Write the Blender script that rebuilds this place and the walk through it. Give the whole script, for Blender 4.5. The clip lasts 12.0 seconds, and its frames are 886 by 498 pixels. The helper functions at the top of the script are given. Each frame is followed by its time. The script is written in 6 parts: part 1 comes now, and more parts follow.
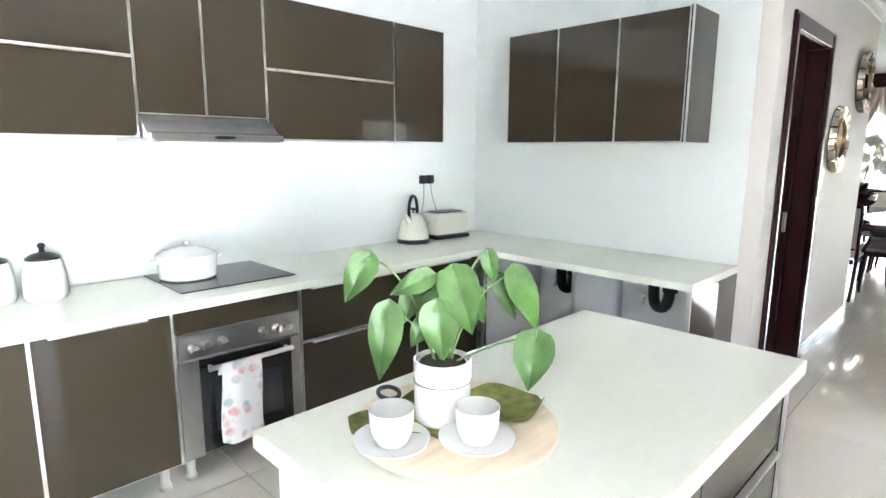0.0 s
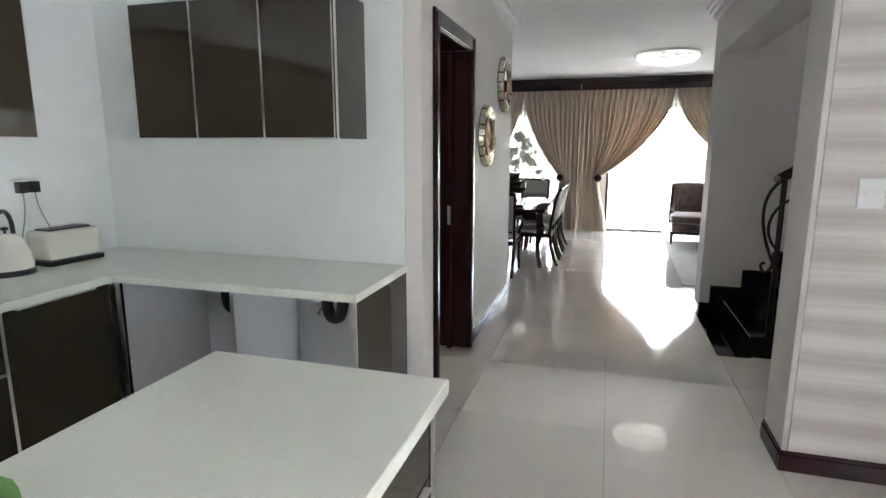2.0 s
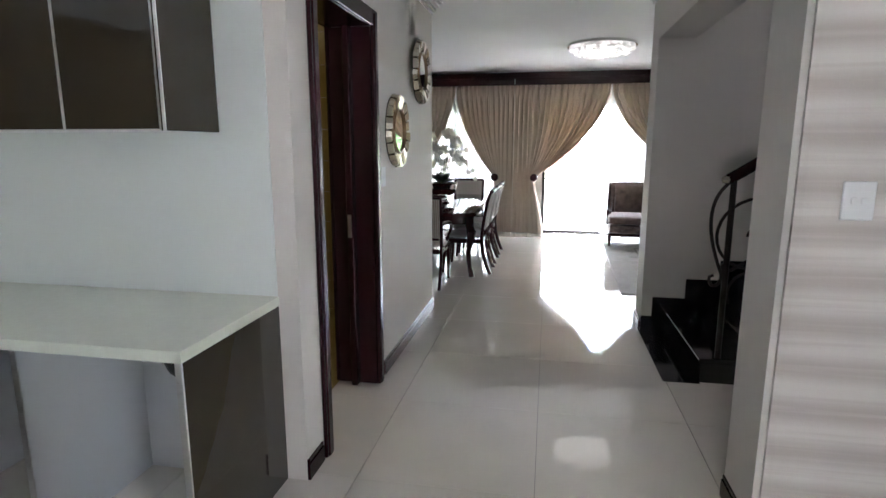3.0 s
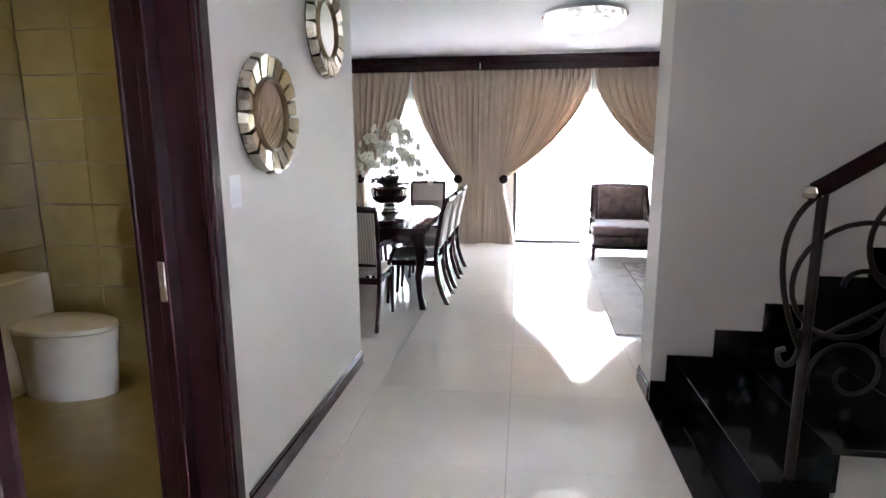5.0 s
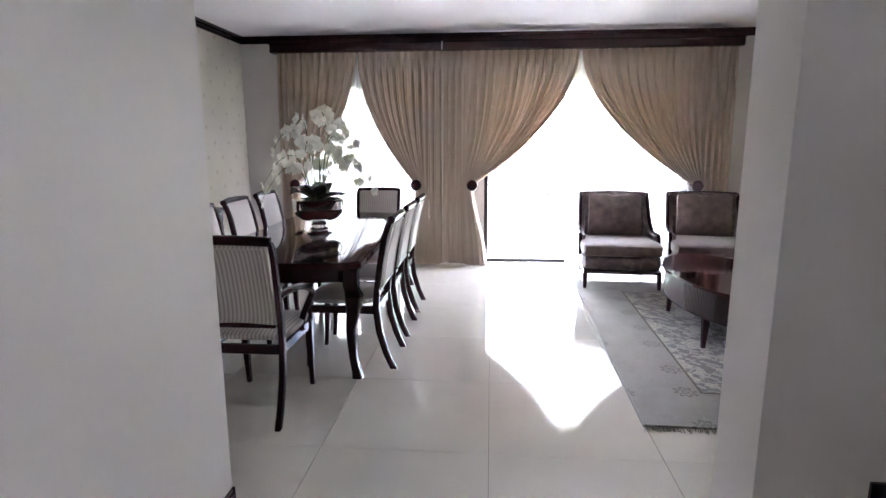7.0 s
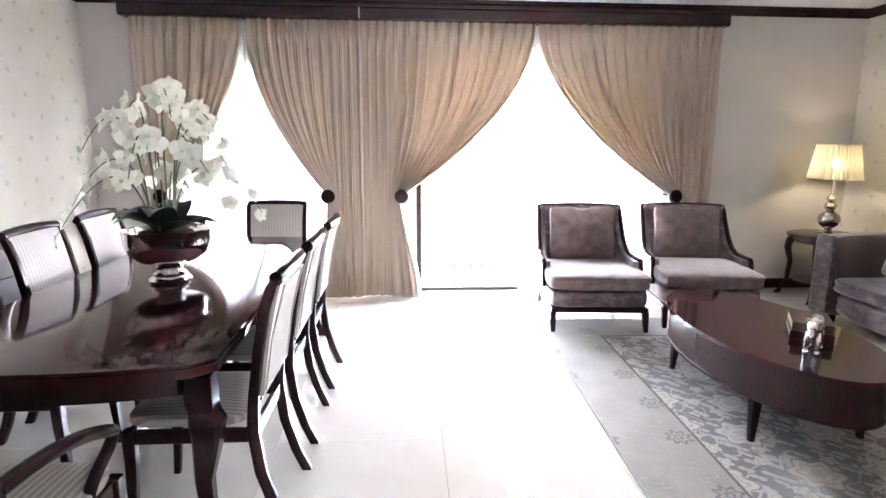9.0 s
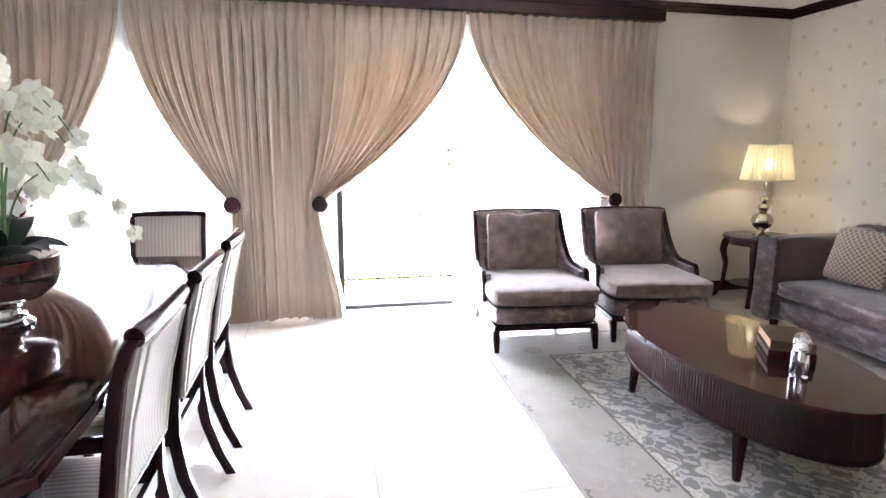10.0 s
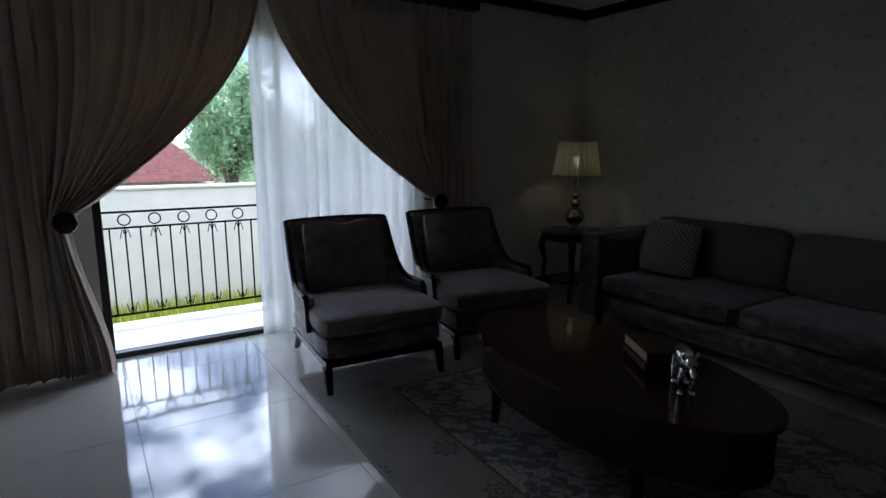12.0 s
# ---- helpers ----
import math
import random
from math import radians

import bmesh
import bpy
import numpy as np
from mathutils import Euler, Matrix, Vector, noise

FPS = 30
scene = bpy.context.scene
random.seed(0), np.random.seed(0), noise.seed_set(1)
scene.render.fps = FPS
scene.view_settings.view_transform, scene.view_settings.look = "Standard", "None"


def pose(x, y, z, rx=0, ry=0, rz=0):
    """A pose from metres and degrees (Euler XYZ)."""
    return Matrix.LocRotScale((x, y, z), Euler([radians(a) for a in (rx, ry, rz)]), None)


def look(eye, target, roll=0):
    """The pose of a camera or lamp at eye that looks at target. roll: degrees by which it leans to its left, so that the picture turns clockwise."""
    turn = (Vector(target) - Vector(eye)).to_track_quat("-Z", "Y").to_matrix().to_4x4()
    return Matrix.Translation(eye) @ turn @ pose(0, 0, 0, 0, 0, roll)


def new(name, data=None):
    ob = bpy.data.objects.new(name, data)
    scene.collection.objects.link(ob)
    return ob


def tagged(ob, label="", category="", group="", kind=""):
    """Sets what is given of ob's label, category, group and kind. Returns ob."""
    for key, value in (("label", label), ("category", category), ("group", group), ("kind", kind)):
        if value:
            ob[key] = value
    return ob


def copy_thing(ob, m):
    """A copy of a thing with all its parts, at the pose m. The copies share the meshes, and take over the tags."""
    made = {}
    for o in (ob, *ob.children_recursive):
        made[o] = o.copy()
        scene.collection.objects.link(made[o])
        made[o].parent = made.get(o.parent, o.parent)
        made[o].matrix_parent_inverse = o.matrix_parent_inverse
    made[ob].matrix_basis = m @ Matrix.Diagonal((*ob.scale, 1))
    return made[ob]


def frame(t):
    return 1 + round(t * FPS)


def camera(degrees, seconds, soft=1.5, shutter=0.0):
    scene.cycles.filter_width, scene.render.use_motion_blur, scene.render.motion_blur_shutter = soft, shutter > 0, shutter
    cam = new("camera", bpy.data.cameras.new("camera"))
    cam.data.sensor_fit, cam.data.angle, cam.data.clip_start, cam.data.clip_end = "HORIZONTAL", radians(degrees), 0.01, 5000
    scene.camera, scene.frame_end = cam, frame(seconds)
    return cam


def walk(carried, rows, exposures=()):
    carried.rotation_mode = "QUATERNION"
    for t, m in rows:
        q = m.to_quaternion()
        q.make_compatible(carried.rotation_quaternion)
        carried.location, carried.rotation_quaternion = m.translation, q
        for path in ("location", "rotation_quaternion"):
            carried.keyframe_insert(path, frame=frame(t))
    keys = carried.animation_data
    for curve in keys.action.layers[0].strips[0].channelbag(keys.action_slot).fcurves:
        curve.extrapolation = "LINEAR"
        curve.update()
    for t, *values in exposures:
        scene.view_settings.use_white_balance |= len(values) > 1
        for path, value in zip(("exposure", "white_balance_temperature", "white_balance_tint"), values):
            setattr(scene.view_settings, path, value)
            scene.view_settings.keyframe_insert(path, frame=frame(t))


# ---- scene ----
# seconds, stops, kelvin, tint
EXPOSURES = [(0.0, 4.85, 6300, 12), (0.5, 4.7, 6300, 12), (1.0, 4.38, 6300, 13), (1.5, 4.08, 6300, 13), (2.0, 3.92, 6350, 13), (2.5, 3.8, 6300, 14), (3.0, 3.68, 6250, 15), (4.0, 4.05, 6150, 18), (5.0, 4.45, 6100, 19), (5.5, 4.52, 6100, 20), (7.0, 4.12, 6100, 21), (8.0, 4.6, 6100, 21), (9.0, 5.15, 6100, 21), (9.5, 5.35, 6100, 21), (10.0, 5.1, 6100, 20), (10.5, 4.65, 6050, 20), (11.0, 3.78, 6000, 18), (11.5, 1.45, 5800, 14), (12.0, 0.35, 5500, 13)]
cam = camera(77.01, 12.0)
# seconds, eye x y z, pitch, roll, yaw
PATH = [
    (0, -0.065, -0.947, 1.537, -9.98, -0.28, -44.87),
    (0.5, -0.040, -0.905, 1.559, -9.93, 0.02, -54.22),
    (1, 0.059, -0.895, 1.543, -9.99, 0.07, -63.03),
    (1.5, 0.228, -0.937, 1.552, -10.29, -0.22, -69.05),
    (2, 0.480, -0.987, 1.554, -10.45, -0.08, -73.61),
    (2.5, 0.829, -1.007, 1.558, -10.57, -0.03, -77.36),
    (3, 1.220, -1.053, 1.539, -10.54, -0.03, -79.41),
    (5, 2.730, -1.088, 1.514, -10.73, 0.26, -81.95),
    (5.5, 3.103, -1.119, 1.504, -10.73, 0.26, -82.24),
    (6, 3.491, -1.112, 1.503, -10.66, 0.31, -83.07),
    (6.5, 3.890, -1.074, 1.478, -10.58, 0.29, -84.36),
    (7, 4.324, -1.034, 1.473, -10.63, 0.12, -85.15),
    (9, 5.848, -0.876, 1.473, -10.69, -0.35, -93.52),
    (9.5, 6.152, -0.838, 1.455, -10.40, -0.42, -97.10),
    (10, 6.409, -0.862, 1.449, -10.33, -0.31, -101.83),
    (10.5, 6.668, -0.876, 1.440, -10.20, -0.32, -106.89),
    (11, 6.869, -0.854, 1.438, -10.05, -0.19, -112.18),
    (11.5, 7.009, -0.852, 1.429, -10.03, -0.19, -117.74),
    (12, 7.111, -0.912, 1.435, -10.38, -0.20, -122.91),
]
walk(cam, [(t, pose(x, y, z, 90 + pitch, roll, yaw)) for t, x, y, z, pitch, roll, yaw in PATH], EXPOSURES)

# ---- light ----
world = bpy.data.worlds.new("sky")
scene.world = world
world.use_nodes = True
wn, wl = world.node_tree.nodes, world.node_tree.links
wn.clear()
sky = wn.new("ShaderNodeTexSky")
sky.sky_type, sky.sun_disc = "NISHITA", False
sky.sun_elevation, sky.sun_rotation = radians(50), radians(167)
sky_coord = wn.new("ShaderNodeTexCoord")
sky_map = wn.new("ShaderNodeMapping")
sky_map.inputs["Scale"].default_value = (1.0, 1.0, 2.2)
cloud = wn.new("ShaderNodeTexNoise")
cloud.inputs["Scale"].default_value, cloud.inputs["Detail"].default_value, cloud.inputs["Roughness"].default_value = 3.4, 8.0, 0.55
cloud_ramp = wn.new("ShaderNodeValToRGB")
cloud_ramp.color_ramp.elements[0].position, cloud_ramp.color_ramp.elements[1].position = 0.46, 0.58
cloud_mix = wn.new("ShaderNodeMix")
cloud_mix.data_type = "RGBA"
cloud_mix.inputs["B"].default_value = (30.0, 31.0, 32.5, 1)
sky_out, sky_bg = wn.new("ShaderNodeOutputWorld"), wn.new("ShaderNodeBackground")
sky_bg.inputs["Strength"].default_value = 0.15
wl.new(sky_coord.outputs["Generated"], sky_map.inputs["Vector"])
wl.new(sky_map.outputs[0], cloud.inputs["Vector"])
wl.new(cloud.outputs["Fac"], cloud_ramp.inputs[0])
wl.new(cloud_ramp.outputs[0], cloud_mix.inputs["Factor"])
wl.new(sky.outputs[0], cloud_mix.inputs["A"])
wl.new(cloud_mix.outputs["Result"], sky_bg.inputs["Color"])
wl.new(sky_bg.outputs[0], sky_out.inputs["Surface"])


def lamp(name, kind, energy, m, color=(1, 1, 1), **more):
    data = bpy.data.lights.new(name, kind)
    data.energy, data.color = energy, color
    if kind == "SUN":
        data.angle = more["angle"]
    elif kind == "AREA":
        data.shape, data.size, data.size_y = "RECTANGLE", more["size"], more["size_y"]
    else:
        data.shadow_soft_size = more["soft"]
    ob = new(name, data)
    ob.matrix_world = m
    return ob


lamp("sun", "SUN", 3.2, look((1.5, -6.2, 7.7), (0, 0, 0)), (1.0, 0.95, 0.88), angle=radians(0.6))
# daylight standing in the window openings behind the sheer curtains
lamp("window_daylight", "AREA", 0.6, look((11.60, 0.56, 1.15), (6, 0.56, 0.9)), (0.88, 0.95, 1.0), size=1.6, size_y=2.15)
lamp("window_daylight", "AREA", 1.6, look((11.60, -2.72, 1.15), (6, -2.6, 0.9)), (0.88, 0.95, 1.0), size=1.35, size_y=2.15)
# added fill at an unseen opening, brightens kitchen and hall
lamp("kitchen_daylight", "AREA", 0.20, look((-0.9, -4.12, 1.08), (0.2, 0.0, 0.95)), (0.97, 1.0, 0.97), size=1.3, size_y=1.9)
lamp("bathroom_light", "AREA", 0.24, look((5.0, 1.2, 2.70), (5.0, 1.2, 0)), (1.0, 0.80, 0.42), size=0.5, size_y=0.5)

# ---- materials ----
def material(name, color, rough=0.5, metal=0.0, scale=6.0, vary=0.08, bump=0.0, bump_scale=60.0, coat=0.0, spec=0.5, stretch=(1, 1, 1), per_piece=0.0, sheen=0.0):
    m = bpy.data.materials.new(name)
    m.use_nodes = True
    n, l = m.node_tree.nodes, m.node_tree.links
    b = n["Principled BSDF"]
    b.inputs["Roughness"].default_value, b.inputs["Metallic"].default_value = rough, metal
    b.inputs["Coat Weight"].default_value, b.inputs["Specular IOR Level"].default_value = coat, spec
    b.inputs["Sheen Weight"].default_value = sheen
    co, mp, no = n.new("ShaderNodeTexCoord"), n.new("ShaderNodeMapping"), n.new("ShaderNodeTexNoise")
    mp.inputs["Scale"].default_value = stretch
    no.inputs["Scale"].default_value, no.inputs["Detail"].default_value = scale, 6.0
    hs = n.new("ShaderNodeHueSaturation")
    hs.inputs["Color"].default_value = (*color, 1)
    rg = n.new("ShaderNodeMapRange")
    rg.inputs["From Min"].default_value, rg.inputs["From Max"].default_value = 0.25, 0.75
    rg.inputs["To Min"].default_value, rg.inputs["To Max"].default_value = 1 - vary, 1 + vary
    l.new(co.outputs["Object"], mp.inputs["Vector"])
    l.new(mp.outputs[0], no.inputs["Vector"])
    l.new(no.outputs["Fac"], rg.inputs["Value"])
    val = rg.outputs[0]
    if per_piece:
        info, add, off = n.new("ShaderNodeObjectInfo"), n.new("ShaderNodeMath"), n.new("ShaderNodeMath")
        off.operation, add.operation = "MULTIPLY_ADD", "ADD"
        off.inputs[1].default_value, off.inputs[2].default_value = per_piece, -per_piece / 2
        l.new(info.outputs["Random"], off.inputs[0])
        l.new(off.outputs[0], add.inputs[0])
        l.new(val, add.inputs[1])
        val = add.outputs[0]
    l.new(val, hs.inputs["Value"])
    l.new(hs.outputs[0], b.inputs["Base Color"])
    rr = n.new("ShaderNodeMapRange")
    rr.inputs["To Min"].default_value, rr.inputs["To Max"].default_value = max(0.0, rough * 0.8), min(1.0, rough * 1.2)
    l.new(no.outputs["Fac"], rr.inputs["Value"])
    l.new(rr.outputs[0], b.inputs["Roughness"])
    if bump:
        fine, bp = n.new("ShaderNodeTexNoise"), n.new("ShaderNodeBump")
        fine.inputs["Scale"].default_value, fine.inputs["Detail"].default_value = bump_scale, 4.0
        bp.inputs["Strength"].default_value, bp.inputs["Distance"].default_value = bump, 0.004
        l.new(mp.outputs[0], fine.inputs["Vector"])
        l.new(fine.outputs["Fac"], bp.inputs["Height"])
        l.new(bp.outputs[0], b.inputs["Normal"])
    return m


M_TILE = material("porcelain tile", (0.77, 0.725, 0.645), 0.06, scale=3, vary=0.03, per_piece=0.02, spec=1.0, coat=1.0)
M_TILE.node_tree.nodes["Principled BSDF"].inputs["Coat Roughness"].default_value = 0.045
M_GROUT = material("grout", (0.30, 0.28, 0.25), 0.8)
M_WALL = material("painted plaster", (0.66, 0.62, 0.58), 0.6, scale=2, vary=0.02, bump=0.15, bump_scale=90)
M_WHITE = material("white paint", (0.74, 0.76, 0.745), 0.55, scale=2, vary=0.02, bump=0.1, bump_scale=90)
M_CEIL = material("ceiling paint", (0.80, 0.79, 0.80), 0.8, scale=2, vary=0.02, bump=0.05, bump_scale=160)
M_DARKWOOD = material("dark mahogany", (0.029, 0.0095, 0.0115), 0.24, scale=5, vary=0.10, stretch=(6, 6, 1), bump=0.04, bump_scale=30, spec=0.32)
M_GRANITE = material("black granite", (0.008, 0.008, 0.010), 0.1, scale=120, vary=0.5)
M_QUARTZ = material("white quartz top", (0.82, 0.845, 0.745), 0.18, scale=40, vary=0.02)
M_SPLASH = material("white glass splashback", (0.75, 0.785, 0.765), 0.12, scale=1, vary=0.01)
M_BROWN = material("taupe gloss laminate", (0.042, 0.033, 0.021), 0.06, scale=1.5, vary=0.05)
M_ALU = material("brushed aluminium", (0.72, 0.71, 0.69), 0.3, metal=1.0, scale=30, stretch=(1, 1, 10), vary=0.06)
M_STEEL = material("stainless steel", (0.46, 0.46, 0.45), 0.25, metal=1.0, scale=2, vary=0.03)
M_CABWHITE = material("white melamine", (0.76, 0.77, 0.78), 0.4, scale=3, vary=0.02)

M_CORNICE = material("silver grey cornice", (0.55, 0.54, 0.53), 0.35, scale=4, vary=0.03)
M_FRAME = material("dark window frame", (0.02, 0.018, 0.018), 0.35, scale=8, vary=0.1)
M_RAIL = material("black painted iron", (0.0025, 0.0025, 0.0026), 0.75, scale=20, vary=0.3, spec=0.06)
M_MUSTARD = material("mustard tile", (0.33, 0.27, 0.11), 0.18, scale=7, vary=0.12, per_piece=0.08)
M_CERAMIC = material("white ceramic", (0.80, 0.80, 0.78), 0.08, scale=2, vary=0.01)
M_CREAM = material("cream enamel", (0.74, 0.72, 0.62), 0.12, scale=2, vary=0.01)
M_BLACK = material("black plastic", (0.012, 0.012, 0.013), 0.35, scale=20, vary=0.1)
M_CHROME = material("polished silver", (0.80, 0.79, 0.77), 0.08, metal=1.0, scale=10, vary=0.03)
M_ANTIQUE = material("antique silver", (0.52, 0.48, 0.40), 0.18, metal=1.0, scale=14, vary=0.15, bump=0.1, bump_scale=40)
M_BLACKGLASS = material("black ceramic glass", (0.010, 0.011, 0.012), 0.05, scale=2, vary=0.1)
M_LEAF = material("green leaf", (0.058, 0.128, 0.030), 0.42, scale=16, vary=0.42, bump=0.35, bump_scale=45)
M_DARKLEAF = material("dark orchid leaf", (0.012, 0.030, 0.014), 0.3, scale=10, vary=0.2)
M_STEM = material("green stem", (0.10, 0.17, 0.05), 0.5, scale=20, vary=0.15)
M_SOIL = material("dark potting soil", (0.035, 0.024, 0.016), 0.95, scale=60, vary=0.5, bump=0.8, bump_scale=90)
M_TRAYWOOD = material("pale turned wood", (0.70, 0.58, 0.43), 0.45, scale=6, vary=0.14, stretch=(1, 9, 1), bump=0.1, bump_scale=30)
M_NAPKIN = material("olive leaf print cloth", (0.17, 0.185, 0.04), 0.75, scale=22, vary=0.6, bump=0.2, bump_scale=120)
M_VELVET = material("mauve grey velvet", (0.165, 0.113, 0.102), 0.62, scale=11, vary=0.45, bump=0.35, bump_scale=50, sheen=0.5)
M_CRUSHED = material("crushed grey velvet", (0.092, 0.068, 0.066), 0.45, scale=17, vary=0.9, bump=0.5, bump_scale=35, sheen=0.4)
M_SOFA = material("plain grey mauve velvet", (0.108, 0.070, 0.060), 0.7, scale=5, vary=0.22, bump=0.3, bump_scale=60, sheen=0.4)
M_MAHOGANY = material("red mahogany", (0.036, 0.009, 0.010), 0.065, scale=3, vary=0.25, stretch=(1, 10, 1), spec=0.30)
M_IRON = material("bronzed wrought iron", (0.026, 0.019, 0.017), 0.42, metal=0.6, scale=20, vary=0.2, bump=0.2, bump_scale=60)
M_MIRROR = material("mirror glass", (0.86, 0.85, 0.80), 0.02, metal=1.0, scale=2, vary=0.01)
M_BOOK = material("tan book cloth", (0.55, 0.38, 0.22), 0.6, scale=20, vary=0.1)
M_BOOKDARK = material("brown book cover", (0.06, 0.025, 0.015), 0.4, scale=20, vary=0.1)
M_PLASTERWHITE = material("white stair side paint", (0.74, 0.73, 0.71), 0.6, scale=3, vary=0.02)
M_STUCCO = material("cream boundary wall", (0.62, 0.58, 0.50), 0.9, scale=3, vary=0.07, bump=0.4, bump_scale=70)
M_LAWN = material("lawn ground", (0.075, 0.11, 0.025), 0.95, scale=1.5, vary=0.25, bump=0.5, bump_scale=30)
M_GRASS = material("grass blades", (0.38, 0.42, 0.035), 0.7, scale=2, vary=0.35)
M_SLAB = material("pale balcony tile", (0.78, 0.76, 0.72), 0.5, scale=4, vary=0.06)
M_ROOF = material("red roof tiles", (0.23, 0.088, 0.078), 0.75, scale=5, vary=0.3)
M_BARK = material("grey bark", (0.12, 0.09, 0.07), 0.9, scale=12, vary=0.3, bump=0.6, bump_scale=20)
M_TOWEL = material("floral dish towel", (0.70, 0.70, 0.70), 0.9, scale=22, vary=0.10, bump=0.4, bump_scale=200)


def nodes_of(m):
    n = m.node_tree.nodes
    return n, m.node_tree.links, n["Principled BSDF"]


def glow(name, color, strength):
    m = bpy.data.materials.new(name)
    m.use_nodes = True
    n, l, b = nodes_of(m)
    b.inputs["Base Color"].default_value = (0.9, 0.9, 0.88, 1)
    b.inputs["Emission Color"].default_value = (*color, 1)
    b.inputs["Emission Strength"].default_value = strength
    return m


M_LAMPGLASS = glow("lit crystal", (1.0, 0.96, 0.9), 0.36)
ln_, ll_, lb_ = nodes_of(M_LAMPGLASS)
facet = ln_.new("ShaderNodeTexVoronoi")
facet.inputs["Scale"].default_value = 26.0
spark = ln_.new("ShaderNodeMapRange")
spark.inputs["From Min"].default_value, spark.inputs["From Max"].default_value = 0.1, 0.55
spark.inputs["To Min"].default_value, spark.inputs["To Max"].default_value = 0.20, 0.015
facet_at = ln_.new("ShaderNodeTexCoord")
ll_.new(facet_at.outputs["Object"], facet.inputs["Vector"])
ll_.new(facet.outputs["Distance"], spark.inputs["Value"])
ll_.new(spark.outputs[0], lb_.inputs["Emission Strength"])
M_BULB = glow("warm bulb", (1.0, 0.84, 0.54), 5.0)

M_GLASS = bpy.data.materials.new("window glass")
M_GLASS.use_nodes = True
gn, gl, gb = nodes_of(M_GLASS)
gb.inputs["Transmission Weight"].default_value, gb.inputs["Roughness"].default_value, gb.inputs["IOR"].default_value = 1.0, 0.0, 1.02


def cloth(name, color, through_share, clear=0.0, scale=60.0, shine=None):
    """Woven cloth that lets some light through."""
    m = material(name, color, 0.8, scale=scale, vary=0.07, stretch=(1, 1, 0.15), bump=0.2, bump_scale=260, sheen=0.2)
    n, l, b = nodes_of(m)
    tr, mx, out = n.new("ShaderNodeBsdfTranslucent"), n.new("ShaderNodeMixShader"), n["Material Output"]
    tr.inputs["Color"].default_value = (*(shine or color), 1)
    mx.inputs[0].default_value = through_share
    l.new(b.outputs[0], mx.inputs[1])
    l.new(tr.outputs[0], mx.inputs[2])
    last = mx
    if clear:
        cl, mc = n.new("ShaderNodeBsdfTransparent"), n.new("ShaderNodeMixShader")
        mc.inputs[0].default_value = clear
        l.new(mx.outputs[0], mc.inputs[1])
        l.new(cl.outputs[0], mc.inputs[2])
        last = mc
    l.new(last.outputs[0], out.inputs["Surface"])
    return m


M_DRAPE = cloth("beige satin curtain", (0.575, 0.462, 0.368), 0.20, shine=(0.60, 0.495, 0.36))
M_SHEER = cloth("white sheer curtain", (0.80, 0.80, 0.80), 0.46, clear=0.12)
M_SHEERLINED = cloth("dense white sheer curtain", (0.78, 0.78, 0.78), 0.32, clear=0.08)
M_TREELEAF = cloth("tree foliage", (0.20, 0.29, 0.18), 0.5, scale=1.2, shine=(0.50, 0.68, 0.42))
M_PETAL = cloth("white petal", (0.82, 0.82, 0.72), 0.42, shine=(0.87, 0.85, 0.76))
M_SHADE = cloth("pleated cream shade", (0.56, 0.52, 0.38), 0.22, clear=0.03, shine=(0.70, 0.66, 0.46))


def patterned(m, build):
    """Replace a material's base colour by what build(nodes, links, vector) returns."""
    n, l, b = nodes_of(m)
    co = n.new("ShaderNodeTexCoord")
    for link in list(b.inputs["Base Color"].links):
        l.remove(link)
    l.new(build(n, l, co.outputs["Object"]), b.inputs["Base Color"])
    return m


def ramp(n, l, value, stops):
    r = n.new("ShaderNodeValToRGB")
    r.color_ramp.interpolation = "LINEAR"
    while len(r.color_ramp.elements) < len(stops):
        r.color_ramp.elements.new(0.5)
    for e, (p, c) in zip(r.color_ramp.elements, stops):
        e.position, e.color = p, (*c, 1)
    l.new(value, r.inputs[0])
    return r.outputs[0]


def mixed(n, l, fac, a, b):
    x = n.new("ShaderNodeMix")
    x.data_type = "RGBA"
    l.new(fac, x.inputs["Factor"])
    for key, v in (("A", a), ("B", b)):
        if isinstance(v, tuple):
            x.inputs[key].default_value = (*v, 1)
        else:
            l.new(v, x.inputs[key])
    return x.outputs["Result"]


def scaled(n, l, vec, s, off=(0, 0, 0)):
    mp = n.new("ShaderNodeMapping")
    mp.inputs["Scale"].default_value, mp.inputs["Location"].default_value = s, off
    l.new(vec, mp.inputs["Vector"])
    return mp.outputs[0]


def tex(n, l, kind, vec, scale, **more):
    t = n.new(kind)
    t.inputs["Scale"].default_value = scale
    for k, v in more.items():
        t.inputs[k].default_value = v
    l.new(vec, t.inputs["Vector"])
    return t


def band(n, l, v, lo, hi):
    r = n.new("ShaderNodeMapRange")
    r.interpolation_type = "SMOOTHSTEP"
    r.inputs["From Min"].default_value, r.inputs["From Max"].default_value = lo, hi
    l.new(v, r.inputs["Value"])
    return r.outputs[0]


def stripes_cloth(n, l, v):
    w = tex(n, l, "ShaderNodeTexWave", v, 14.0, Distortion=0.0)
    w.wave_type, w.bands_direction = "BANDS", "X"
    return ramp(n, l, w.outputs["Fac"], [(0.25, (0.52, 0.47, 0.42)), (0.5, (0.44, 0.39, 0.34)), (0.88, (0.31, 0.265, 0.23))])


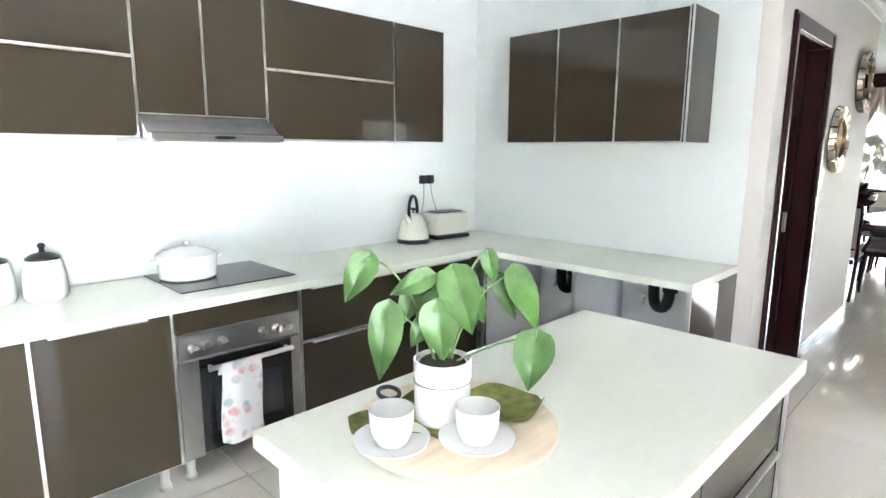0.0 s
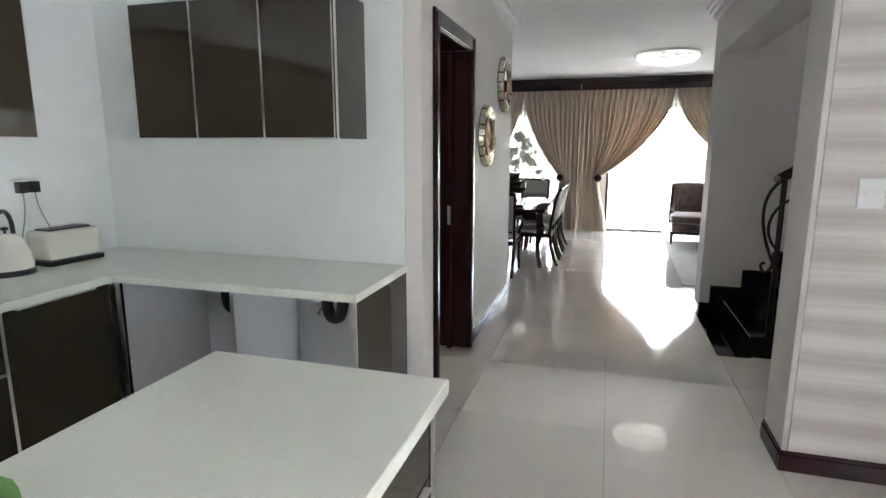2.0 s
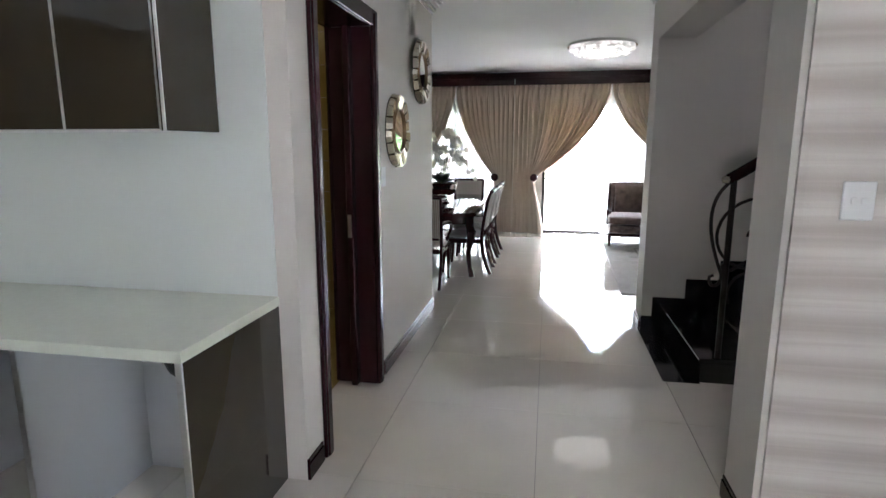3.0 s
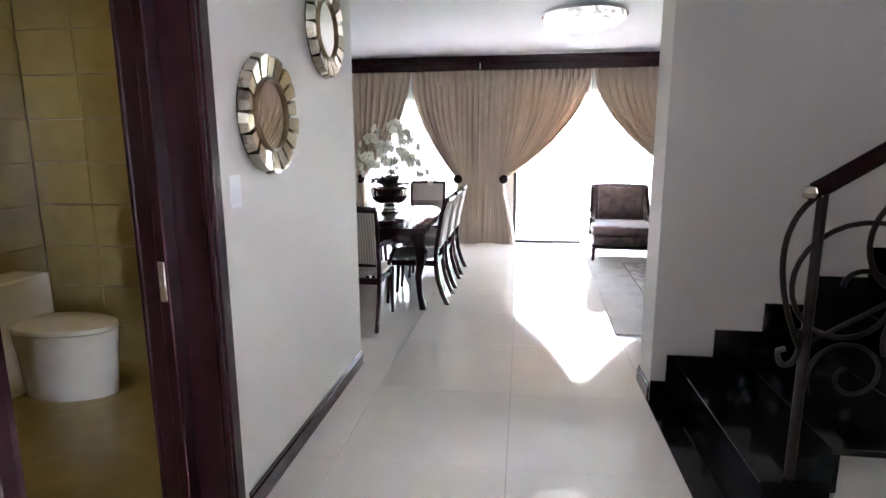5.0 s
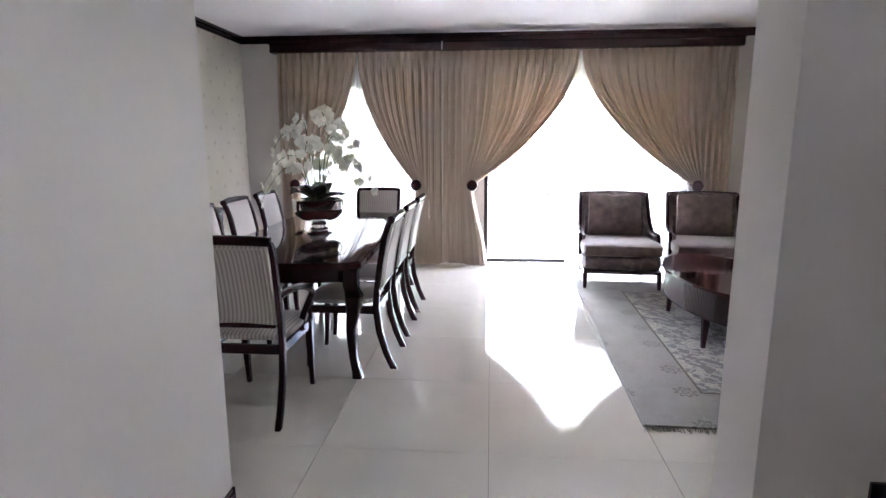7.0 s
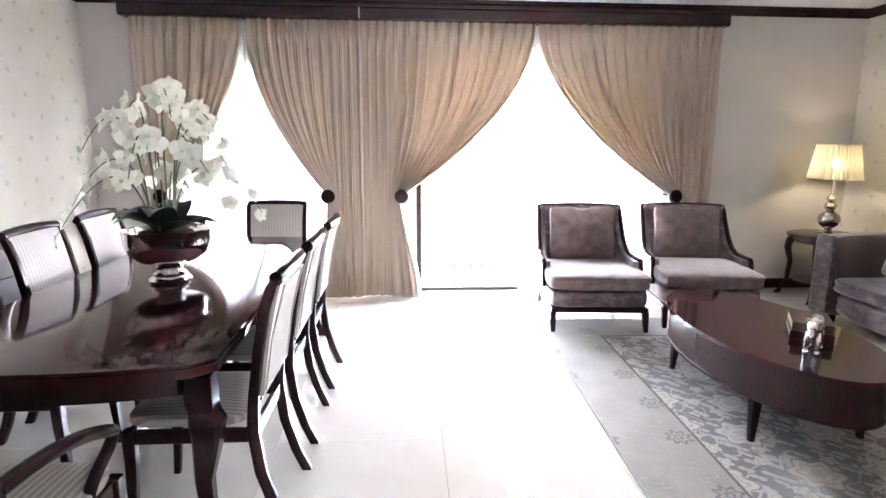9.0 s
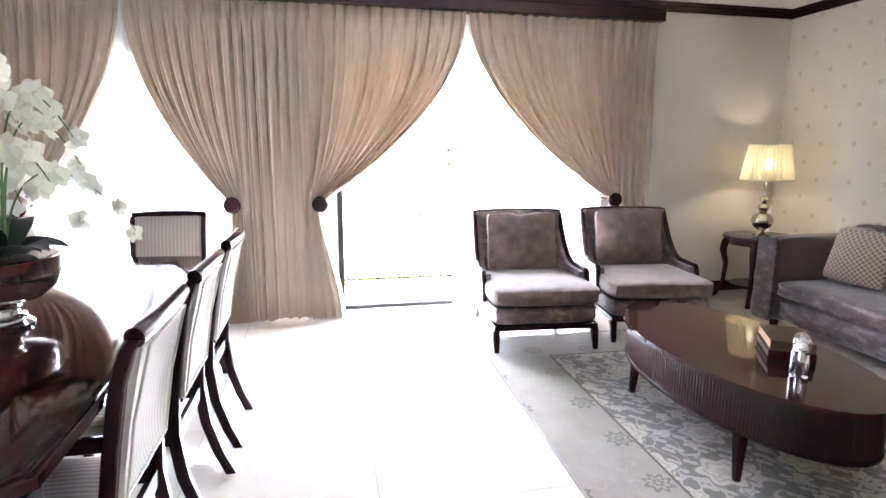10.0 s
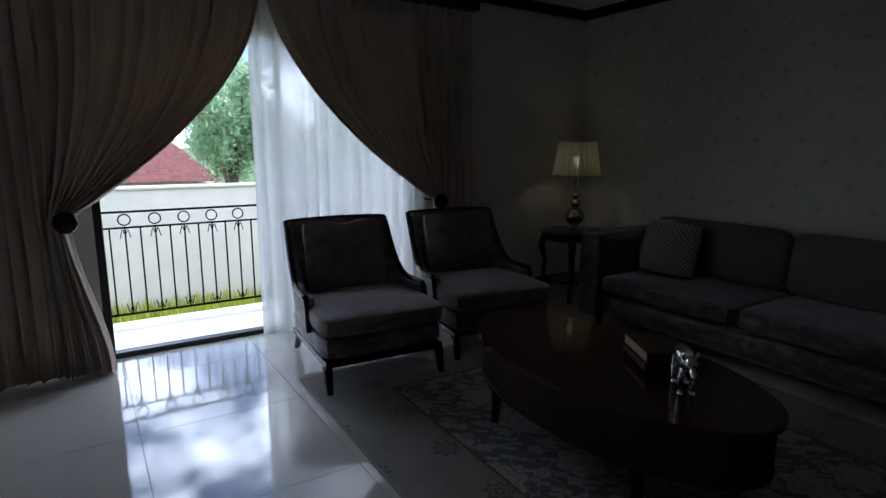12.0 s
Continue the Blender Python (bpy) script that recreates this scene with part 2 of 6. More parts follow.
def stripes_wall(n, l, v):
    w = tex(n, l, "ShaderNodeTexWave", v, 1.9, Distortion=0.8, Detail=2.0)
    w.wave_type, w.bands_direction = "BANDS", "Z"
    w2 = tex(n, l, "ShaderNodeTexNoise", scaled(n, l, v, (0.3, 0.3, 14)), 3.0)
    c = ramp(n, l, w.outputs["Fac"], [(0.1, (0.70, 0.66, 0.63)), (0.9, (0.52, 0.47, 0.44))])
    return mixed(n, l, band(n, l, w2.outputs["Fac"], 0.45, 0.75), c, (0.60, 0.55, 0.52))


def calc(n, l, op, a, b=None, c=None):
    """A math node; each operand is a number or an output."""
    d = n.new("ShaderNodeMath")
    d.operation = op
    for k, x in enumerate((a, b, c)):
        if x is None:
            continue
        if isinstance(x, (int, float)):
            d.inputs[k].default_value = x
        else:
            l.new(x, d.inputs[k])
    return d.outputs[0]


def petals(n, l, flat, scale, random_share, count, lobes):
    """Distance to the nearest flower centre in metres, shrunk along the petals so that a level line is a flower."""
    vo = n.new("ShaderNodeTexVoronoi")
    vo.voronoi_dimensions = "2D"
    vo.inputs["Scale"].default_value, vo.inputs["Randomness"].default_value = scale, random_share
    l.new(flat, vo.inputs["Vector"])
    d, sp = n.new("ShaderNodeVectorMath"), n.new("ShaderNodeSeparateXYZ")
    d.operation = "SUBTRACT"
    l.new(flat, d.inputs[0])
    l.new(vo.outputs["Position"], d.inputs[1])
    l.new(d.outputs[0], sp.inputs[0])
    turn = calc(n, l, "MULTIPLY", calc(n, l, "ARCTAN2", sp.outputs[1], sp.outputs[0]), count)
    r = calc(n, l, "DIVIDE", vo.outputs["Distance"], scale)
    return calc(n, l, "DIVIDE", r, calc(n, l, "MULTIPLY_ADD", calc(n, l, "SINE", turn), lobes, 1.0))


def paper(n, l, v):
    sp, cb = n.new("ShaderNodeSeparateXYZ"), n.new("ShaderNodeCombineXYZ")
    l.new(v, sp.inputs[0])
    l.new(calc(n, l, "ADD", sp.outputs[0], sp.outputs[2]), cb.inputs[0])
    l.new(calc(n, l, "SUBTRACT", sp.outputs[0], sp.outputs[2]), cb.inputs[1])
    star = petals(n, l, cb.outputs[0], 3.0, 0.0, 4.0, 0.32)
    cloudy = tex(n, l, "ShaderNodeTexNoise", v, 3.0, Detail=5.0)
    ground = ramp(n, l, cloudy.outputs["Fac"], [(0.35, (0.615, 0.575, 0.485)), (0.65, (0.655, 0.615, 0.525))])
    return mixed(n, l, band(n, l, star, 0.036, 0.024), ground, (0.52, 0.465, 0.37))


def near(n, l, value, middle, width):
    """1 where value lies within width of middle."""
    d = n.new("ShaderNodeMath")
    d.operation = "SUBTRACT"
    d.inputs[1].default_value = middle
    a = n.new("ShaderNodeMath")
    a.operation = "ABSOLUTE"
    l.new(value, d.inputs[0])
    l.new(d.outputs[0], a.inputs[0])
    return band(n, l, a.outputs[0], width, width * 0.6)


def wavy(n, l, v, scale, size):
    wob = tex(n, l, "ShaderNodeTexNoise", v, scale)
    warp = n.new("ShaderNodeVectorMath")
    warp.operation = "MULTIPLY_ADD"
    warp.inputs[1].default_value = (size, size, 0.0)
    l.new(wob.outputs["Color"], warp.inputs[0])
    l.new(v, warp.inputs[2])
    return warp.outputs[0]


def rug_field(n, l, v):
    w = wavy(n, l, v, 9.0, 0.020)
    rose = petals(n, l, w, 2.75, 0.5, 6.0, 0.16)
    bud = petals(n, l, w, 6.2, 0.85, 5.0, 0.20)
    leaf = petals(n, l, w, 12.5, 0.95, 2.0, 0.55)
    vine = tex(n, l, "ShaderNodeTexNoise", v, 6.0, Detail=0.6)
    tone = tex(n, l, "ShaderNodeTexNoise", v, 1.7)
    worn = tex(n, l, "ShaderNodeTexNoise", v, 26.0, Detail=4.0)
    ground = ramp(n, l, tone.outputs["Fac"], [(0.40, (0.098, 0.074, 0.054)), (0.60, (0.098, 0.095, 0.090))])
    cream, pale = (0.36, 0.32, 0.25), (0.28, 0.262, 0.225)
    c = mixed(n, l, near(n, l, vine.outputs["Fac"], 0.5, 0.014), ground, pale)
    c = mixed(n, l, band(n, l, leaf, 0.026, 0.020), c, pale)
    c = mixed(n, l, band(n, l, bud, 0.038, 0.034), c, cream)
    c = mixed(n, l, near(n, l, bud, 0.020, 0.005), c, (0.24, 0.21, 0.17))
    c = mixed(n, l, band(n, l, rose, 0.120, 0.113), c, (0.14, 0.12, 0.10))
    c = mixed(n, l, band(n, l, rose, 0.108, 0.101), c, cream)
    c = mixed(n, l, near(n, l, rose, 0.070, 0.009), c, (0.25, 0.22, 0.18))
    c = mixed(n, l, band(n, l, rose, 0.036, 0.030), c, (0.27, 0.25, 0.22))
    dull = mixed(n, l, band(n, l, worn.outputs["Fac"], 0.55, 0.85), c, (0.19, 0.17, 0.14))
    return dull


def rug_border(n, l, v):
    w = wavy(n, l, v, 14.0, 0.02)
    star = petals(n, l, w, 2.45, 0.2, 8.0, 0.22)
    spray = petals(n, l, w, 5.2, 0.9, 3.0, 0.45)
    tone = tex(n, l, "ShaderNodeTexNoise", v, 5.0, Detail=5.0)
    ground = ramp(n, l, tone.outputs["Fac"], [(0.3, (0.185, 0.160, 0.126)), (0.7, (0.245, 0.218, 0.175))])
    ink = (0.100, 0.082, 0.062)
    c = mixed(n, l, near(n, l, spray, 0.040, 0.007), ground, (0.235, 0.21, 0.175))
    c = mixed(n, l, band(n, l, star, 0.072, 0.066), c, ground)
    c = mixed(n, l, near(n, l, star, 0.052, 0.012), c, ink)
    return mixed(n, l, near(n, l, star, 0.018, 0.008), c, ink)


def floral(n, l, v):
    vo = tex(n, l, "ShaderNodeTexVoronoi", v, 20.0, Randomness=1.0)
    pick = tex(n, l, "ShaderNodeTexNoise", v, 14.0)
    hue = ramp(n, l, pick.outputs["Fac"], [(0.40, (0.62, 0.33, 0.33)), (0.48, (0.66, 0.54, 0.52)), (0.56, (0.40, 0.50, 0.47)), (0.66, (0.36, 0.43, 0.54))])
    return mixed(n, l, band(n, l, vo.outputs["Distance"], 0.60, 0.30), (0.72, 0.72, 0.71), hue)


def honeycomb(n, l, v):
    vo = tex(n, l, "ShaderNodeTexVoronoi", scaled(n, l, v, (1, 1, 1.15)), 27.0, Randomness=0.0)
    sp, cb = n.new("ShaderNodeSeparateXYZ"), n.new("ShaderNodeCombineXYZ")
    l.new(v, sp.inputs[0])
    l.new(calc(n, l, "ADD", sp.outputs[0], sp.outputs[2]), cb.inputs[0])
    l.new(calc(n, l, "SUBTRACT", sp.outputs[0], sp.outputs[2]), cb.inputs[1])
    vo.voronoi_dimensions, vo.feature = "2D", "DISTANCE_TO_EDGE"
    l.new(cb.outputs[0], vo.inputs["Vector"])
    return mixed(n, l, band(n, l, vo.outputs["Distance"], 0.15, 0.09), (0.16, 0.108, 0.080), (0.37, 0.30, 0.235))


def crushed(n, l, v):
    w = wavy(n, l, v, 6.0, 0.12)
    streak = tex(n, l, "ShaderNodeTexNoise", scaled(n, l, w, (1.0, 1.0, 1.9)), 9.0, Detail=5.0, Roughness=0.65)
    return ramp(n, l, streak.outputs["Fac"], [(0.40, (0.036, 0.022, 0.022)), (0.52, (0.078, 0.052, 0.050)), (0.66, (0.175, 0.130, 0.125))])


def crushed_mauve(n, l, v):
    w = wavy(n, l, v, 6.0, 0.12)
    streak = tex(n, l, "ShaderNodeTexNoise", scaled(n, l, w, (1.0, 1.0, 1.6)), 10.0, Detail=5.0, Roughness=0.65)
    return ramp(n, l, streak.outputs["Fac"], [(0.38, (0.082, 0.055, 0.050)), (0.52, (0.140, 0.096, 0.089)), (0.66, (0.25, 0.185, 0.175))])


patterned(M_CRUSHED, crushed)
M_CRUSHEDMAUVE = patterned(material("crushed mauve velvet", (0.15, 0.1, 0.09), 0.5, bump=0.5, bump_scale=35, sheen=0.4), crushed_mauve)
M_STRIPE = patterned(material("striped wallpaper", (0.6, 0.56, 0.53), 0.7, bump=0.2, bump_scale=120), stripes_wall)
M_PAPER = patterned(material("floral wallpaper", (0.6, 0.56, 0.48), 0.7, bump=0.15, bump_scale=120), paper)
def ribbed_cloth(n, l, v):
    w = tex(n, l, "ShaderNodeTexWave", v, 14.0, Distortion=0.0)
    w.wave_type, w.bands_direction = "BANDS", "X"
    return ramp(n, l, w.outputs["Fac"], [(0.2, (0.60, 0.55, 0.51)), (0.5, (0.57, 0.52, 0.48)), (0.9, (0.48, 0.43, 0.39))])


M_RIBCLOTH = patterned(material("ribbed cream chair cloth", (0.5, 0.45, 0.4), 0.7, bump=0.3, bump_scale=200, sheen=0.3), ribbed_cloth)
M_STRIPECLOTH = patterned(material("striped chair cloth", (0.5, 0.45, 0.38), 0.7, bump=0.3, bump_scale=200, sheen=0.3), stripes_cloth)
M_RUGFIELD = patterned(material("taupe rug field", (0.2, 0.18, 0.16), 0.95, bump=0.7, bump_scale=160, sheen=0.3), rug_field)
M_RUGBORDER = patterned(material("cream rug border", (0.45, 0.43, 0.38), 0.95, bump=0.7, bump_scale=160, sheen=0.3), rug_border)
M_RUGLINE = material("brown rug line", (0.115, 0.095, 0.075), 0.95, scale=60, vary=0.3, bump=0.6, bump_scale=160)
M_FLORAL = patterned(M_TOWEL, floral)
M_HONEY = patterned(material("honeycomb cushion", (0.3, 0.25, 0.2), 0.7, bump=0.3, bump_scale=120, sheen=0.3), honeycomb)


# ---- building helpers ----
def add_box(bm, lo, hi, bevel=0.0, segments=1):
    made = bmesh.ops.create_cube(bm, size=1.0)["verts"]
    for v in made:
        v.co = [lo[i] + (v.co[i] + 0.5) * (hi[i] - lo[i]) for i in range(3)]
    if bevel:
        edges = list({e for v in made for e in v.link_edges})
        bmesh.ops.bevel(bm, geom=edges, offset=bevel, segments=segments, profile=0.7, affect="EDGES")
    return bm


def box(lo, hi, bevel=0.0, segments=1):
    return add_box(bmesh.new(), lo, hi, bevel, segments)


def part(name, bm, mat, parent=None, label="", smooth=False):
    mesh = bpy.data.meshes.new(name)
    bmesh.ops.recalc_face_normals(bm, faces=bm.faces)
    for f in bm.faces:
        f.smooth = smooth
    bm.to_mesh(mesh)
    bm.free()
    mesh.materials.append(mat)
    if smooth:
        mesh.set_sharp_from_angle(angle=radians(40))
    ob = new(name, mesh)
    ob.parent = parent
    if label:
        tagged(ob, label=label)
    return ob


def base(name, label, category, m=None, group="", kind=""):
    ob = new(name)
    ob.empty_display_size = 0.1
    if m is not None:
        ob.matrix_world = m
    return tagged(ob, label, category, group, kind)


def structure(name, bm, mat, label):
    return tagged(part(name, bm, mat), label=label, kind="structure")



def lathe(profile, seg=32, wave=None, caps=True):
    bm = bmesh.new()
    rings = []
    for r, z in profile:
        ring = []
        for k in range(seg):
            a = 2 * math.pi * k / seg
            q = r * (wave(a, z) if wave else 1.0)
            ring.append(bm.verts.new((q * math.cos(a), q * math.sin(a), z)))
        rings.append(ring)
    for a, b in zip(rings, rings[1:]):
        for k in range(seg):
            bm.faces.new((a[k], a[(k + 1) % seg], b[(k + 1) % seg], b[k]))
    for ring, r in ((rings[0], profile[0][0]), (rings[-1], profile[-1][0])):
        if r > 1e-4 and caps:
            bm.faces.new(ring)
    bmesh.ops.remove_doubles(bm, verts=bm.verts, dist=1e-5)
    return bm


def tube(points, radius, seg=8, bm=None, flat=1.0):
    bm = bm or bmesh.new()
    pts = [Vector(p) for p in points]
    rings, up = [], Vector((0.13, 0.31, 0.94)).normalized()
    for i, p in enumerate(pts):
        d = (pts[min(i + 1, len(pts) - 1)] - pts[max(i - 1, 0)]).normalized()
        u = (up - d * up.dot(d))
        u = u.normalized() if u.length > 1e-3 else d.orthogonal().normalized()
        v = d.cross(u)
        up = u
        r = radius(i / (len(pts) - 1)) if callable(radius) else radius
        rings.append([bm.verts.new(p + (u * math.cos(2 * math.pi * k / seg) + v * flat * math.sin(2 * math.pi * k / seg)) * r) for k in range(seg)])
    for a, b in zip(rings, rings[1:]):
        for k in range(seg):
            bm.faces.new((a[k], a[(k + 1) % seg], b[(k + 1) % seg], b[k]))
    bm.faces.new(rings[0]), bm.faces.new(rings[-1][::-1])
    return bm


def bez(p0, p1, p2, p3, n=14):
    p0, p1, p2, p3 = (Vector(p) for p in (p0, p1, p2, p3))
    return [p0 * (1 - t) ** 3 + p1 * 3 * t * (1 - t) ** 2 + p2 * 3 * t * t * (1 - t) + p3 * t ** 3 for t in (i / n for i in range(n + 1))]


def loft(sections, bm=None):
    """Square sections (x, y, z, half width in x, half width in y) joined into one solid bar."""
    bm = bm or bmesh.new()
    rings = []
    for x, y, z, a, b in sections:
        c = 0.25
        rings.append([bm.verts.new((x + a * u, y + b * v, z)) for u, v in ((-1, -1 + c), (-1 + c, -1), (1 - c, -1), (1, -1 + c), (1, 1 - c), (1 - c, 1), (-1 + c, 1), (-1, 1 - c))])
    for p, q in zip(rings, rings[1:]):
        for k in range(8):
            bm.faces.new((p[k], p[(k + 1) % 8], q[(k + 1) % 8], q[k]))
    bm.faces.new(rings[0][::-1]), bm.faces.new(rings[-1])
    return bm


def puff(lo, hi, bulge=0.12, n=8, crown=0.0, seed=0, e=5.0):
    """A soft cushion that fills the box from lo to hi."""
    bm = bmesh.new()
    bmesh.ops.create_cube(bm, size=2.0)
    bmesh.ops.subdivide_edges(bm, edges=bm.edges, cuts=n, use_grid_fill=True)
    c = [(a + b) / 2 for a, b in zip(lo, hi)]
    h = [(b - a) / 2 for a, b in zip(lo, hi)]
    thin = h.index(min(h))
    for v in bm.verts:
        p = Vector(v.co)
        k = (abs(p.x) ** e + abs(p.y) ** e + abs(p.z) ** e) ** (1 / e)
        q = p / k
        w = [q[i] for i in range(3)]
        side = [i for i in range(3) if i != thin]
        fall = (1 - abs(w[side[0]]) ** 2.5) * (1 - abs(w[side[1]]) ** 2.5)
        w[thin] *= (1 - bulge) + bulge * fall * 1.6
        d = noise.noise(Vector((w[0] * 2 + seed, w[1] * 2, w[2] * 2))) * 0.02
        v.co = [c[i] + h[i] * w[i] * (1 + d) for i in range(3)]
    return bm


def sheet(fn, nu, nv, thick=0.0):
    bm = bmesh.new()
    g = [[bm.verts.new(fn(i / nu, j / nv)) for j in range(nv + 1)] for i in range(nu + 1)]
    for i in range(nu):
        for j in range(nv):
            bm.faces.new((g[i][j], g[i + 1][j], g[i + 1][j + 1], g[i][j + 1]))
    if thick:
        bm.normal_update()
        h = [[bm.verts.new(g[i][j].co - g[i][j].normal * thick) for j in range(nv + 1)] for i in range(nu + 1)]
        for i in range(nu):
            for j in range(nv):
                bm.faces.new((h[i][j], h[i][j + 1], h[i + 1][j + 1], h[i + 1][j]))
        rim = [(i, 0) for i in range(nu)] + [(nu, j) for j in range(nv)] + [(i, nv) for i in range(nu, 0, -1)] + [(0, j) for j in range(nv, 0, -1)]
        for (a, b), (c, d) in zip(rim, rim[1:] + rim[:1]):
            bm.faces.new((g[a][b], h[a][b], h[c][d], g[c][d]))
    return bm


def prism(outline, z0, z1, bevel=0.0, segments=2):
    bm = bmesh.new()
    low = [bm.verts.new((x, y, z0)) for x, y in outline]
    top = [bm.verts.new((x, y, z1)) for x, y in outline]
    n = len(outline)
    bm.faces.new(low[::-1])
    cap = bm.faces.new(top)
    for k in range(n):
        bm.faces.new((low[k], low[(k + 1) % n], top[(k + 1) % n], top[k]))
    if bevel:
        bmesh.ops.bevel(bm, geom=list(cap.edges), offset=bevel, segments=segments, profile=0.6, affect="EDGES")
    return bm


def moved(bm, m):
    bmesh.ops.transform(bm, matrix=m, verts=bm.verts)
    return bm


def join(*bms):
    out = bms[0]
    for b in bms[1:]:
        tmp = bpy.data.meshes.new("join")
        b.to_mesh(tmp)
        b.free()
        out.from_mesh(tmp)
        bpy.data.meshes.remove(tmp)
    return out


# ---- structure ----
CEIL = 2.78
X_END, Y_KITCHEN, Y_DINING, Y_SIDE = 11.34, 2.18, 2.08, -5.37
X_OUT = 11.56
TILE, TX, TY = 0.828, 5.972, -1.042
floor = structure("floor", box((-2.55, -5.6, -0.15), (11.56, 2.35, -0.010)), M_GROUT, "polished cream porcelain floor tiles with thin joints")
slabs = bmesh.new()
# first slab runs past the south wall: an added, unseen overhang against sun
for lo, hi in (((-2.7, -6.9, CEIL), (3.66, 2.4, CEIL + 0.15)), ((3.66, -2.13, CEIL), (5.966, 2.4, CEIL + 0.15)), ((5.966, -5.6, CEIL), (X_OUT, 2.4, CEIL + 0.15))):
    add_box(slabs, lo, hi)
ceiling = structure("ceiling", slabs, M_CEIL, "smooth white painted ceiling over all rooms, plus added overhang")
structure("wall_kitchen_back", box((-2.7, Y_KITCHEN, 0), (3.425, Y_KITCHEN + 0.2, CEIL)), M_WHITE, "white kitchen wall behind the hob and oven")
structure("wall_bathroom_back", box((3.425, Y_KITCHEN, 0), (6.1, Y_KITCHEN + 0.2, CEIL)), M_MUSTARD, "mustard tiled bathroom wall")
structure("wall_dining", box((6.1, Y_DINING, 0), (X_OUT, Y_DINING + 0.2, CEIL)), M_PAPER, "cream dining wall with small floral wallpaper")
# kitchen end walls; the south one has an added, unseen opening for light
structure("wall_west", box((-2.7, -5.6, 0), (-2.5, Y_KITCHEN, CEIL)), M_WHITE, "white plastered kitchen end wall")
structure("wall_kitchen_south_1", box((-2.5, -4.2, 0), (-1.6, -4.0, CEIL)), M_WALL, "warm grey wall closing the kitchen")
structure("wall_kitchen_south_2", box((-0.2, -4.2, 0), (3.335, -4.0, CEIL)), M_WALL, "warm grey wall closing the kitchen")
structure("wall_kitchen_south_3", box((-1.6, -4.2, 2.12), (-0.2, -4.0, CEIL)), M_WALL, "warm grey wall over the added kitchen opening")
structure("wall_south", box((5.9, Y_SIDE - 0.2, 0), (X_OUT, Y_SIDE, CEIL)), M_PAPER, "cream living room wall with small floral wallpaper")
structure("wall_stair_back", box((3.335, Y_SIDE - 0.2, 0), (5.9, Y_SIDE, CEIL)), M_WALL, "grey wall at the back of the stairwell")
structure("wall_kitchen_end", box((3.425, 0.0, 0), (3.66, Y_KITCHEN, CEIL)), M_WALL, "warm grey plaster wall between kitchen and bathroom")
structure("wall_hall", box((4.56, 0.0, 0), (6.30, 0.26, CEIL)), M_WALL, "warm grey hall wall with two round mirrors")
structure("wall_hall_over_door", box((3.66, 0.0, 2.26), (4.56, 0.26, CEIL)), M_WALL, "warm grey wall over the dark door frame")
structure("wall_bathroom_end", box((6.10, 0.26, 0), (6.30, Y_KITCHEN, CEIL)), M_WALL, "grey wall between bathroom and dining room")
structure("wall_striped_core", box((3.345, Y_SIDE, 0), (3.66, -1.87, CEIL)), M_WALL, "pale grey wall end at the stair opening")
structure("wall_striped", box((3.331, -4.0, 0.1), (3.345, -1.895, CEIL)), M_STRIPE, "beige wallpaper with soft horizontal stripes")
structure("wall_stair", box((5.966, Y_SIDE, 0), (6.257, -1.862, CEIL)), M_WALL, "grey plaster wall beside the black staircase")
structure("beam_stair", box((3.66, -2.13, 2.35), (5.966, -1.862, CEIL)), M_WALL, "plastered lintel over the stair opening")
# stairwell going up
shaft = bmesh.new()
for lo, hi in (((3.46, -5.57, CEIL + 0.15), (3.66, -1.93, 5.3)), ((5.966, -5.57, CEIL + 0.15), (6.166, -1.93, 5.3)), ((3.66, -2.13, CEIL + 0.15), (5.966, -1.93, 5.3)), ((3.66, -5.57, CEIL + 0.15), (5.966, -5.37, 5.3))):
    add_box(shaft, lo, hi)
structure("wall_stairwell", shaft, M_WALL, "grey upper walls of the stairwell")
lid = bmesh.new()
for lo, hi in (((3.46, -5.57, 5.3), (6.166, -1.93, 5.4)),):
    add_box(lid, lo, hi)
structure("ceiling_stairwell", lid, M_CEIL, "white ceiling at the top of the stairwell")
# splashback and tiled bathroom face
structure("splashback_1", box((-2.4, 2.172, 0.885), (3.425, 2.18, 1.60)), M_SPLASH, "glossy white glass splashback over the worktop")
structure("splashback_2", box((3.417, 0.10, 0.885), (3.425, 2.172, CEIL)), M_SPLASH, "glossy white tiled wall over the worktop")
# window wall
structure("wall_window_1", box((X_END, 1.42, 0), (X_OUT, Y_DINING, CEIL)), M_WALL, "cream plaster wall beside the curtains")
structure("wall_window_2", box((X_END, -0.955, 0), (X_OUT, -0.30, CEIL)), M_WALL, "plaster pier between the two windows")
structure("wall_window_3", box((X_END, Y_SIDE, 0), (X_OUT, -3.42, CEIL)), M_WALL, "cream plaster wall behind the table lamp")
structure("wall_window_4", box((X_END, -0.30, 2.27), (X_OUT, 1.42, CEIL)), M_WALL, "plaster wall over the dining window")
structure("wall_window_5", box((X_END, -3.42, 2.27), (X_OUT, -0.955, CEIL)), M_WALL, "plaster wall over the sliding door")


